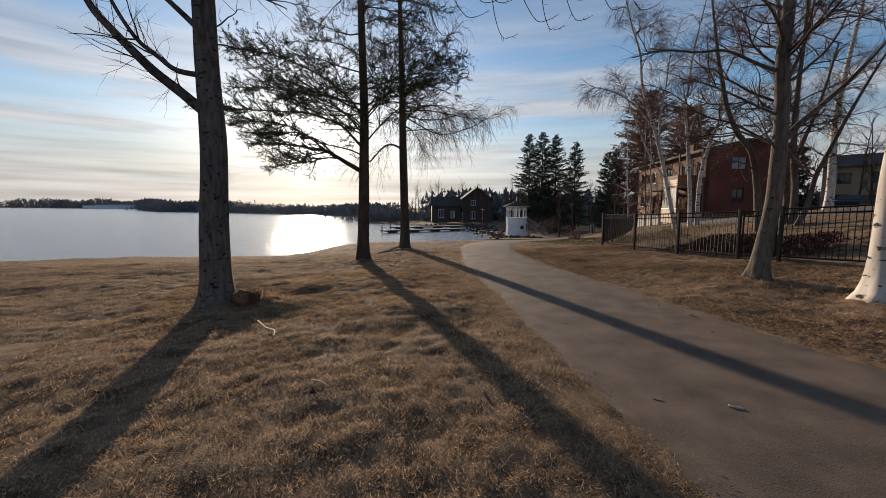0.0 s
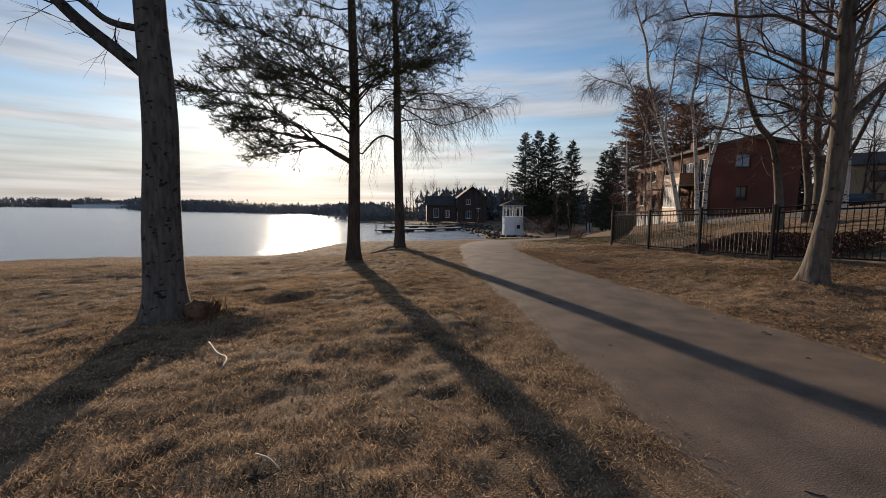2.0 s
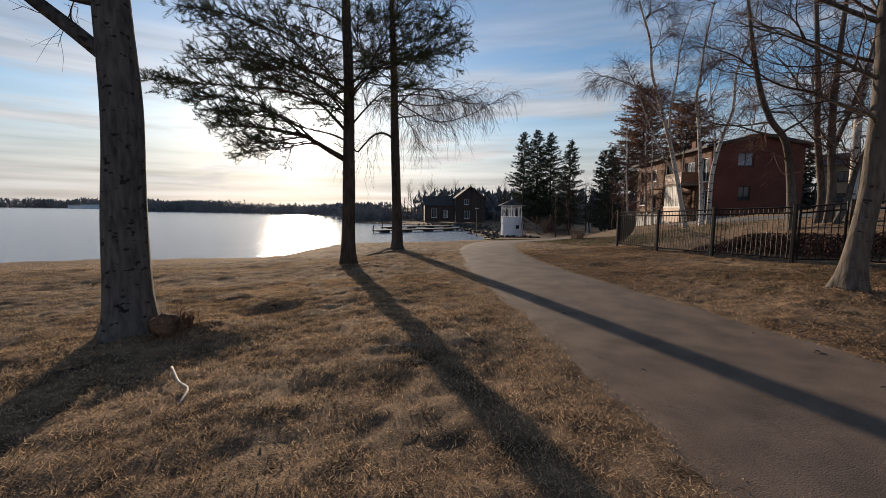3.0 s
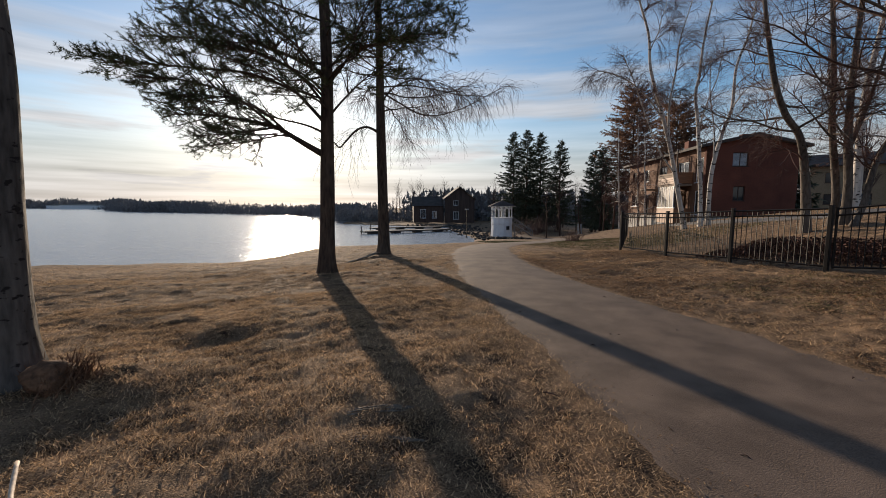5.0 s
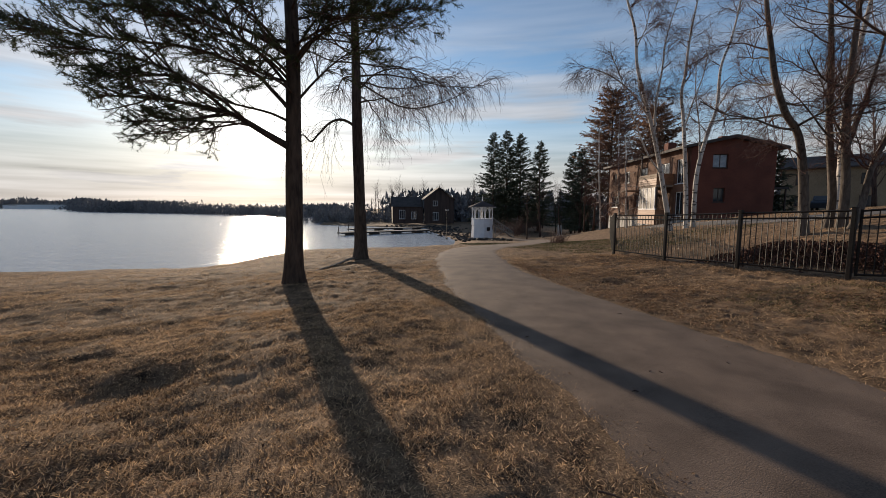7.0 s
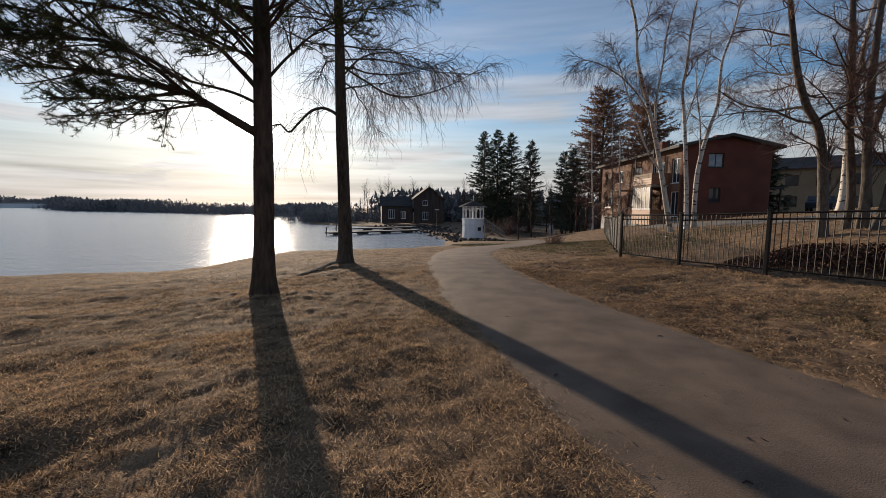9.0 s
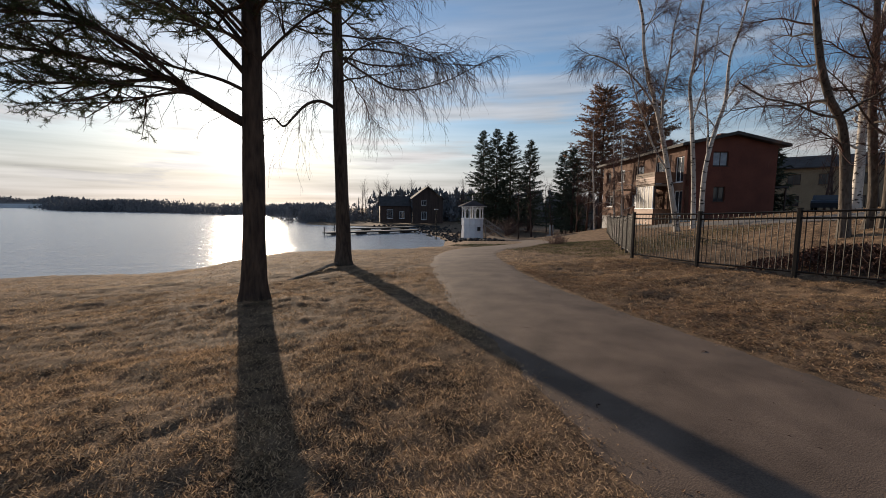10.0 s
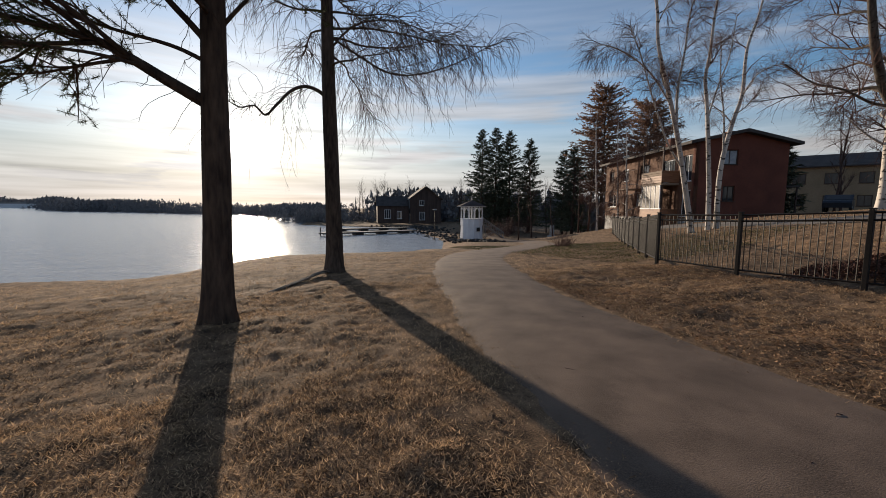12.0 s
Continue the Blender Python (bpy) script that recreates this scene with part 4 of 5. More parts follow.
def build_brick_house():
    house = empty("brick_house", 32.3, 29.2, 0.7, -22.5)
    tagged(house, "two-storey dark red brick house with wooden balconies", "house")
    W, L, H = 7.3, 17.0, 5.9
    gable = [(2.3, 3.25, 1.4, 2.6), (2.1, 3.35, 4.25, 5.4)]
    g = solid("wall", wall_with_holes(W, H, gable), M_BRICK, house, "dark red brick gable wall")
    window_in(house, gable[0], M_BOARD, M_PANE, (0, 0, 0), 0)
    window_in(house, gable[1], M_BOARD, M_BLIND, (0, 0, 0), 0)
    side = [(1.0, 3.0, 1.0, 2.3), (5.0, 6.0, 0.1, 2.2), (7.4, 9.4, 1.0, 2.3), (15.35, 16.6, 0.2, 2.3), (1.0, 2.2, 3.8, 5.0), (4.6, 5.8, 3.7, 5.0), (8.2, 10.0, 3.7, 5.0), (15.35, 16.6, 3.0, 5.1), (12.2, 14.2, 3.1, 5.0)]
    s = solid("wall", wall_with_holes(L, H, side), M_BRICK_SUN, house, "brick long wall with balconies, sunlit tone put into its colour")
    s.matrix_basis = pose(0, L, 0, 0, 0, -90)
    for i, h in enumerate(side):
        window_in(house, h, M_WHITE if i in (0, 3, 5, 7, 8) else M_BOARD, M_BLIND if i == 2 else M_PANE, (0, L, 0), -90, 1)
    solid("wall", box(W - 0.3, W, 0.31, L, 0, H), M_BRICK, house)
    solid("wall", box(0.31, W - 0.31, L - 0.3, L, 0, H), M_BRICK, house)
    e = 0.7
    solid("foundation", [box(0.05, W - 0.05, 0.05, L - 0.05, -1.6, -0.004)], M_STONE, house)
    solid("roof", [prism([(-e, H - 0.12), (-e, H + 0.1), (W * 0.5, H + 1.05), (W + e, H + 0.1), (W + e, H - 0.12), (W * 0.5, H + 0.8)], -0.5, L + 0.5)], M_ROOF, house, "low-pitched dark roof")
    solid("wall", prism([(0.01, H), (W * 0.5, H + 0.8), (W - 0.01, H)], 0.02, 0.3), M_BRICK, house)
    solid("chimney", box(2.4, 3.2, 8, 8.8, H + 0.4, H + 1.7), M_BRICK, house)
    solid("chimney", box(4.6, 5.2, 3, 3.6, H + 0.6, H + 1.5), M_BRICK, house)
    y0, y1 = 2.0, 5.4
    b = solid("balcony", box(-1.5, -0.004, y0, y1, 2.75, 2.92), M_PLASTER, house, "pale concrete balcony slab")
    for k in range(5):
        solid("board", box(-1.5, -1.46, y0, y1, 2.96 + k * 0.2, 3.14 + k * 0.2), M_PLASTER if k > 2 else M_BALC, b)
    for yy in (y0, y1 - 0.05):
        solid("balcony_side", box(-1.45, -0.01, yy, yy + 0.05, 2.96, 3.94), M_BALC, b)
    for yy in (y0 + 0.09, y1 - 0.07):
        for z0, z1 in ((-0.6, 2.74), (2.94, H)):
            solid("pillar", box(-1.42, -1.32, yy - 0.05, yy + 0.05, z0, z1), M_BOARD, house)
    # glazed room under the balcony
    g = solid("glazed_porch", [box(-1.5, -1.42, y0, y1, -0.6, 0.75), box(-1.42, -0.01, y0, y0 + 0.06, -0.6, 0.75), box(-1.42, -0.01, y1 - 0.06, y1, -0.6, 0.75)], M_BALC, house, "varnished board parapet under pale glazing")
    solid("rail", box(-1.52, -1.40, y0, y1, 0.754, 0.83), M_WHITE, g)
    for k in range(5):
        yy = y0 + 0.2 + (y1 - y0 - 0.4) * k / 4
        solid("mullion", box(-1.50, -1.43, yy - 0.03, yy + 0.03, 0.834, 2.745), M_WHITE, g)
        if k < 4:
            solid("pane", box(-1.475, -1.465, yy + 0.034, yy + (y1 - y0 - 0.4) / 4 - 0.034, 0.834, 2.745), M_GLAZE, g)
    solid("awning", box(-1.9, -0.01, 7.0, 9.6, 2.62, 2.70), M_PLASTER, house, "thin pale canopy over a door")
    solid("porch_roof", box(W, W + 2.0, 1.0, 4.0, 2.6, 2.75), M_ROOF, house)
    for yy in (1.1, 3.8):
        solid("porch_post", box(W + 1.8, W + 1.9, yy, yy + 0.1, -0.6, 2.6), M_BOARD, house)


build_brick_house()


def build_yellow_house():
    house = empty("yellow_house", 66.5, 41.5, 1.1, -62)
    tagged(house, "long two-storey yellow rendered house behind the trees", "house")
    W, H = 24.0, 6.2
    holes = [(1.5 + 3.2 * i, 2.9 + 3.2 * i, z, z + 1.4) for i in range(7) for z in (1.0, 3.9)]
    solid("wall", wall_with_holes(W, H, holes), M_YELLOW, house)
    for h in holes:
        window_in(house, h, M_BOARD, M_PANE, (0, 0, 0), 0)
    solid("wall", box(0, 0.3, 0.31, 9.7, 0, H), M_YELLOW, house)
    solid("wall", box(W - 0.3, W, 0.31, 9.7, 0, H), M_YELLOW, house)
    solid("wall", box(0, W, 9.71, 10, 0, H), M_YELLOW, house)
    solid("foundation", box(0.05, W - 0.05, 0.05, 9.95, -3.0, -0.004), M_STONE, house)
    roof = solid("roof", prism([(-0.5, H), (5, H + 2.0), (10.5, H), (10.5, H - 0.15), (5, H + 1.8), (-0.5, H - 0.15)], -0.5, W + 0.5), M_ROOF, house)
    roof.matrix_basis = pose(0, 0, 0, 0, 0, 90) @ Matrix.Scale(-1, 4, (0, 1, 0))


build_yellow_house()


# ---- harbour ----
def build_tower():
    x, y = 30.7, 64.2
    tower = empty("harbour_tower", x, y, -3.35)
    tagged(tower, "small white round wooden tower with an open arched gallery", "tower")
    n = 12
    ang = [2 * math.pi * (k + 0.5) / n for k in range(n)]
    R0, R1, HB, HG, HR = 1.85, 1.7, 3.1, 5.0, 5.9
    ring = lambda r, z: [(r * math.cos(a), r * math.sin(a), z) for a in ang]
    def drum(r0, r1, z0, z1):
        v = ring(r0, z0) + ring(r1, z1)
        return v, [(i, (i + 1) % n, (i + 1) % n + n, i + n) for i in range(n)] + [tuple(range(n))[::-1], tuple(range(n, 2 * n))]
    solid("base", drum(R0, R1, -0.4, HB - 1.0), M_WHITE, tower)
    solid("parapet", drum(R1 + 0.08, R1 + 0.08, HB - 0.99, HB), M_WHITE, tower)
    solid("band", drum(R1 + 0.14, R1 + 0.14, HB + 0.003, HB + 0.1), M_WHITE, tower)
    for a in ang:
        c, s = math.cos(a) * 1.68, math.sin(a) * 1.68
        solid("column", rod((c, s, HB + 0.1), (c, s, HG), 0.07, 0.06, 6), M_WHITE, tower)
    for a in ang:
        b = a + 2 * math.pi / n
        pts = []
        for t in np.linspace(0, 1, 9):
            aa = a + (b - a) * t
            pts.append((1.68 * math.cos(aa), 1.68 * math.sin(aa), HG - 0.75 + 0.6 * math.sin(math.pi * t)))
        solid("arch", tube(pts, [0.06] * 9, 4), M_WHITE, tower)
    solid("gallery_core", rod((0, 0, HB), (0, 0, HG), 0.12, 0.12, 8), M_WHITE, tower)
    solid("eave", drum(2.3, 2.3, HG, HG + 0.08), M_WHITE, tower)
    v = ring(2.42, HG + 0.085) + [(0, 0, HR + 0.15)]
    solid("roof", (v, [(i, (i + 1) % n, n) for i in range(n)] + [tuple(range(n))[::-1]]), M_BOARD, tower, "dark pointed roof")
    solid("finial", rod((0, 0, HR - 0.1), (0, 0, HR + 1.0), 0.07, 0.02), M_WHITE, tower)
    w = solid("window", box(-0.28, 0.28, -0.05, 0.05, 1.25, 1.85), M_PANE, tower, "small dark window")
    w.matrix_basis = pose(0.25, -1.78, 0, 0, 0, 8)
    stair = empty("outdoor_stair", x + 2.0, y - 0.2, -3.3, -12)
    tagged(stair, "weathered wooden outdoor stair with crossed rails beside the tower", "stair")
    for sy in (0.0, 1.0):
        solid("stringer", rod((0, sy, 2.3), (3.4, sy, 0.0), 0.09, sides=4), M_DOCK, stair)
        solid("handrail", rod((-0.2, sy, 3.3), (3.4, sy, 0.95), 0.05, sides=4), M_DOCK, stair)
        for k in range(5):
            t = k / 4
            solid("baluster", rod((3.4 * t, sy, 2.3 * (1 - t)), (3.4 * t, sy, 2.3 * (1 - t) + 1.0), 0.045, sides=4), M_DOCK, stair)
            if k < 4:
                solid("brace", rod((3.4 * t, sy, 2.3 * (1 - t) + 0.1), (3.4 * (t + 0.25), sy, 2.3 * (0.75 - t) + 0.95), 0.035, sides=4), M_DOCK, stair)
        solid("support", rod((0.3, sy, -0.2), (0.3, sy, 2.2), 0.07, sides=4), M_DOCK, stair)
        solid("support", rod((0.3, sy, 0.1), (1.8, sy, 1.0), 0.06, sides=4), M_DOCK, stair)
    for k in range(11):
        t = (k + 0.5) / 11
        solid("tread", box(3.4 * t - 0.14, 3.4 * t + 0.14, 0.05, 0.95, 2.3 * (1 - t) + 0.03, 2.3 * (1 - t) + 0.07), M_DOCK, stair)


build_tower()


def build_boathouse():
    house = empty("boat_house", 29.9, 121.8, -3.0, -12)
    tagged(house, "dark brown wooden harbour house with white window frames", "house")
    def wing(x0, x1, dep, h, ridge, along):
        if along:
            solid("roof", prism([(0 - 0.5, h - 0.1), (dep / 2, ridge), (dep + 0.5, h - 0.1), (dep / 2, ridge + 0.25)], x0 - 0.4, x1 + 0.1), M_ROOF, house).matrix_basis = pose(0, 0, 0, 0, 0, 90) @ Matrix.Scale(-1, 4, (0, 1, 0))
        else:
            m = (x0 + x1) / 2
            solid("roof", prism([(x0 - 0.5, h - 0.1), (m, ridge), (x1 + 0.5, h - 0.1), (m, ridge + 0.28)], -0.6, dep), M_ROOF, house)
            solid("gable", prism([(x0, h), (m, ridge - 0.02), (x1, h)], 0.0, 0.25), M_BOARD, house)
    a = [(2.0, 3.7, 1.3, 3.9), (5.6, 7.0, 1.3, 3.4)]
    solid("wall", wall_with_holes(9.0, 5.0, a), M_BOARD, house)
    b = [(2.6, 4.2, 1.0, 3.3), (2.6, 4.0, 5.6, 7.2)]
    w = solid("wall", wall_with_holes(9.0, 7.0, [b[0]]), M_BOARD, house)
    w.matrix_basis = pose(9.3, -1.0, 0)
    for h in a:
        window_in(house, h, M_WHITE, M_PANE, (0, -0.1, 0), 0, 2, 0.02)
    window_in(house, b[0], M_WHITE, M_PANE, (9.3, -1.1, 0), 0, 2, 0.02)
    window_in(house, (2.6, 4.0, 5.2, 6.7), M_WHITE, M_PANE, (9.3, -1.2, 0), 0, 1, 0.02)
    solid("wall", box(0, 0.25, 0.31, 9, 0, 5.0), M_BOARD, house)
    solid("wall", box(18.0, 18.3, -0.69, 9, 0, 7.0), M_BOARD, house)
    wing(0, 9.0, 9.0, 5.0, 7.6, True)
    solid("roof", prism([(8.7, 6.9), (13.8, 10.4), (18.8, 6.9), (13.8, 10.75)], -1.7, 9.0), M_ROOF, house)
    solid("gable", prism([(9.3, 7.0), (13.8, 10.4), (18.3, 7.0)], -1.0, -0.7), M_BOARD, house)


build_boathouse()


def build_dock(name, ax, ay, bx, by, width, label, floats):
    ang = math.degrees(math.atan2(by - ay, bx - ax))
    dock = empty(name, ax, ay, WATER_Z, ang)
    tagged(dock, label, "dock", "harbour docks")
    ln = math.hypot(bx - ax, by - ay)
    n = max(int(ln / 0.5), 2)
    for k in range(n):
        solid("plank", box(k * ln / n, (k + 0.94) * ln / n, -width / 2, width / 2, 0.5, 0.56), M_DOCK, dock)
    for s in (-1, 1):
        solid("beam", box(0, ln, s * width / 2 - 0.1, s * width / 2 + 0.1, 0.3, 0.495), M_FLOAT, dock)
    for k in range(floats):
        xx = (k + 0.3) * ln / floats
        solid("float", soft_box(xx, xx + ln / floats * 0.3, -width / 2, width / 2, -0.3, 0.295, 0.05), M_FLOAT, dock)
    solid("mooring_post", rod((0.3, width / 2, -0.5), (0.3, width / 2, 1.4), 0.09), M_FLOAT, dock)


build_dock("floating_dock", 9.5, 79, 28.0, 84.0, 1.8, "long grey plank dock floating in the harbour", 4)
build_dock("floating_dock", 13.0, 92, 32.0, 97.0, 1.8, "grey plank dock floating further out in the harbour", 4)


def shore_rocks():
    """Boulders heaped along the harbour's bank."""
    r = np.random.RandomState(77)
    line = curve_through(LAKE[9:17], 30)
    for k in range(420):
        x, y = line[r.randint(len(line))] + r.normal(0, 1.0, 2) + np.array((abs(r.normal(0, 3.6)), 0.0))
        if math.hypot(x - 31.2, y - 63) < 3.6 or y < 46 or path_off([x], [y])[0] < 2.5:
            continue
        bm = bmesh.new()
        bmesh.ops.create_icosphere(bm, subdivisions=1, radius=r.uniform(0.15, 0.42))
        for v in bm.verts:
            v.co *= r.uniform(0.75, 1.2)
            v.co.z *= 0.7
        me = bpy.data.meshes.new("boulder")
        bm.to_mesh(me)
        bm.free()
        ob = tagged(link("boulder", me, M_ROCK), "dark grey boulder on the harbour bank", "boulder", "bank boulders")
        ob.matrix_basis = pose(x, y, max(gz(x, y), WATER_Z - 0.1) + 0.07, 0, 0, r.uniform(0, 360))


shore_rocks()


# ---- far woods ----
def far_woods():
    r = np.random.RandomState(5)
    def strip(name, pts, depth, count, h0, h1, label, w=1.3, near=(1, 1, 1, 1), layers=44):
        line = curve_through(pts, 20)
        at = line[r.randint(len(line) - 1, size=count)] + r.normal(0, 1, (count, 2)) * depth
        at += np.abs(r.normal(0, 1, (count, 1))) * np.array([[0, depth]])
        base = np.concatenate([at, np.full((count, 1), -3.4)], 1)
        h = r.uniform(h0, h1, count) * (1 + 0.25 * wave(at[:, 0], at[:, 1], 0.03, 4)) * np.interp(np.hypot(at[:, 0], at[:, 1]), [150, 250, 450, 1200], near)
        out = []
        for k in range(layers):
            f = r.random_sample(count) ** 1.25
            a = r.uniform(0, 6.28, count)
            rad = h * 0.2 * (1.1 - f) * w * r.random_sample(count)
            c = base + np.stack([np.cos(a) * rad, np.sin(a) * rad, f * h], 1)
            s = (h * 0.045)[:, None]
            side = r.normal(0, 1, (count, 3)) * np.array([[1.0, 1.0, 0.25]]) * s
            tip = r.normal(0, 1, (count, 3)) * s + np.stack([0 * h, 0 * h, h * r.uniform(0.08, 0.2, count)], 1)
            out.append(np.stack([c + side, c - side, c + tip], 1))
        tagged(tris(name, np.concatenate(out), M_WOODS_HAZY), label, "woods", kind="stuff")
    strip("far_woods", [(-2300, 1640), (-900, 1290), (-430, 945), (-310, 825), (-215, 590), (-150, 452), (-108, 412), (-9, 272), (30, 222)], 8, 6400, 6.5, 9.5, "band of far woods along the opposite shore, haze put into its colour", 2.4, (0.6, 0.66, 0.98, 2.0), 18)
    strip("harbour_woods", [(30, 222), (22, 175), (14, 140), (26, 150), (60, 165)], 5, 420, 2.2, 4.2, "low leafless woods behind the harbour house", 1.7)
    strip("garden_woods", [(62, 66), (76, 56), (88, 42), (96, 24), (98, 0)], 4, 260, 6, 10, "brown leafless woods beyond the houses")
    strip("park_woods", [(44, 150), (60, 140), (85, 125), (110, 120), (140, 100)], 6, 500, 7, 11, "dark woods at the end of the park")


far_woods()

# conifers and leafless trees behind the tower
r_t = np.random.RandomState(12)
for k, (x, y, h, w) in enumerate(((42.1, 82.1, 20.6, 5.0), (44.6, 80.9, 20.9, 5.2), (47.2, 79.7, 20.3, 5.0), (50.6, 77.6, 18.6, 4.4), (52.6, 69.4, 15.6, 3.8))):
    spruce("spruce_tree", x, y, gz(x, y), h, w, 100 + k, "tall dark spruce standing behind the white tower", group="spruces behind the tower")
spruce("rusty_pine", 54.3, 61.5, gz(54.3, 61.5), 25.0, 5.2, 120, "tall pine with a broad rusty-brown crown behind the house", M_RUSTY, lower=0.3, rounded=True)
spruce("rusty_pine", 51.0, 49.5, gz(51.0, 49.5), 18.0, 4.6, 121, "dark round-crowned pine behind the brick house", M_RUSTY, lower=0.3, rounded=True)
spruce("spruce_tree", 49.5, 63.0, gz(49.5, 63.0), 15.0, 3.0, 122, "dark spruce at the edge of the garden")
for k in range(22):
    a = radians(31.0 + 15.5 * r_t.random_sample())
    d = r_t.uniform(62, 105)
    x, y = math.sin(a) * d, math.cos(a) * d
    far_bare("leafless_tree", x, y, gz(x, y), r_t.uniform(7.5, 12.5), 300 + k, "grey leafless tree at the end of the park", group="leafless park trees")
for k in range(22):
    a = radians(11.0 + 14.5 * r_t.random_sample())
    d = r_t.uniform(140, 165)
    x, y = math.sin(a) * d, math.cos(a) * d
    far_bare("leafless_tree", x, y, max(gz(x, y), -3.3), r_t.uniform(9, 15), 340 + k, "pale leafless tree behind the harbour house", group="leafless harbour trees")


# ---- garden trees ----
GARDEN = "leafless birches in the garden"
def stem_tree(name, x, y, top, r0, seed, label, bark_m, **more):
    return bare_tree(name, (x, y, gz(x, y)), top, r0, bark_m, M_TWIG_RED, seed, label, **more)


stem_tree("birch_tree", 21.6, 21.5, (17.0, 21.6, 14.0), 0.15, 61, "leaning leafless birch with a white trunk in front of the house", M_BIRCH, auto=10, limb_len=3.2, first=0.40, droop=-0.35, rise=0.9, dense=1.8, twig_len=0.95, group=GARDEN, roots=0.25,
          r1=0.035, line=((20.82, 21.5, 2.72), (20.0, 21.5, 5.2), (19.15, 21.5, 7.3), (18.45, 21.5, 9.0), (18.2, 21.5, 10.7), (17.5, 21.5, 12.3)),
          bent=((0.075, 0.02, ((19.98, 21.5, 5.2), (19.85, 21.45, 7.05), (20.1, 21.4, 8.9), (20.2, 21.3, 10.7), (20.8, 21.2, 12.8))),
                (0.055, 0.015, ((20.6, 21.5, 3.4), (19.3, 21.4, 4.6), (18.0, 21.3, 6.6), (17.0, 21.2, 8.3), (16.2, 21.1, 9.3))),
                (0.05, 0.015, ((19.5, 21.5, 6.4), (18.3, 21.6, 7.6), (17.0, 21.8, 8.4), (15.6, 22.0, 8.7), (14.9, 22.0, 8.3)))))
stem_tree("birch_tree", 22.55, 21.3, (22.9, 21.5, 14.5), 0.13, 62, "slim leafless birch with a white trunk in front of the house", M_BIRCH, auto=10, limb_len=2.2, first=0.4, droop=-0.35, rise=1.1, dense=1.7, group=GARDEN, roots=0.25,
          r1=0.03, line=((22.35, 21.3, 2.74), (21.86, 21.3, 6.2), (21.55, 21.3, 7.8), (21.75, 21.3, 9.0), (21.95, 21.3, 11.1)),
          bent=((0.045, 0.015, ((21.9, 21.3, 5.9), (22.4, 21.2, 7.6), (22.9, 21.1, 9.0), (23.1, 21.0, 11.0))),))
stem_tree("birch_tree", 22.95, 21.15, (25.6, 21.0, 14.5), 0.14, 63, "leafless birch leaning outwards from its slim twin", M_BIRCH, auto=10, limb_len=2.4, first=0.4, droop=-0.35, rise=1.0, dense=1.7, group=GARDEN, roots=0.25,
          r1=0.03, line=((22.98, 21.2, 2.75), (23.18, 21.2, 4.25), (23.75, 21.2, 6.0), (24.3, 21.2, 7.4), (24.4, 21.2, 9.6), (25.2, 21.2, 11.6)),
          bent=((0.055, 0.015, ((23.15, 21.2, 4.1), (23.0, 21.2, 6.0), (22.5, 21.2, 8.0), (22.4, 21.2, 10.0))),
                (0.04, 0.012, ((24.2, 21.2, 7.2), (25.2, 21.1, 8.4), (26.4, 21.0, 9.0), (27.6, 20.9, 9.2)))))
stem_tree("birch_tree", 27.1, 16.5, (27.6, 16.0, 13.5), 0.22, 64, "leafless birch with a spotted white trunk on the garden slope", M_BIRCH, auto=14, limb_len=2.8, first=0.3, droop=-0.4, dense=1.25, group=GARDEN, roots=0.3,
          line=((27.15, 16.5, 2.8), (27.05, 16.5, 5.0), (27.05, 16.5, 6.8), (27.45, 16.4, 9.8)))
stem_tree("garden_tree", 16.6, 12.4, (13.6, 12.6, 9.5), 0.15, 65, "curved leafless tree with pale bark behind the fence", M_GREY, auto=14, limb_len=2.8, first=0.3, rise=0.3, dense=1.6, roots=0.3, r1=0.03,
          line=((16.33, 12.4, 2.3), (15.89, 12.4, 3.7), (15.15, 12.4, 4.35), (14.57, 12.4, 5.2), (14.2, 12.4, 6.2), (13.9, 12.4, 7.2)),
          bent=((0.04, 0.012, ((15.7, 12.4, 3.9), (14.9, 12.5, 3.95), (13.9, 12.6, 4.15), (12.9, 12.7, 4.2), (12.0, 12.8, 4.5))),
                (0.03, 0.01, ((16.1, 12.4, 3.0), (15.6, 12.3, 3.2), (14.9, 12.2, 3.3), (14.1, 12.2, 3.5)))))
stem_tree("garden_tree", 17.85, 12.4, (16.6, 12.6, 11.5), 0.13, 66, "upright leafless tree in a clump behind the fence", M_GREY, auto=14, limb_len=2.5, first=0.36, rise=0.35, dense=1.5, roots=0.3, r1=0.03,
          line=((17.95, 12.4, 1.9), (17.4, 12.4, 4.2), (17.25, 12.4, 5.7), (16.85, 12.4, 8.0)))
stem_tree("garden_tree", 17.8, 12.0, (17.6, 11.9, 11.5), 0.14, 67, "thick leafless stem in a clump behind the fence", M_GREY, auto=13, limb_len=2.5, first=0.36, rise=0.4, dense=1.5, roots=0.3, r1=0.03,
          line=((17.78, 12.0, 2.2), (17.52, 12.0, 3.8), (17.45, 12.0, 5.6), (17.55, 12.0, 8.0)),
          bent=((0.09, 0.03, ((17.6, 12.0, 3.4), (18.1, 12.0, 4.4), (18.4, 12.0, 5.0), (18.95, 12.0, 6.4), (19.4, 12.0, 8.0))),
                (0.05, 0.015, ((17.47, 12.0, 5.3), (16.6, 11.9, 5.2), (15.6, 11.8, 5.3), (14.6, 11.7, 5.9)))))
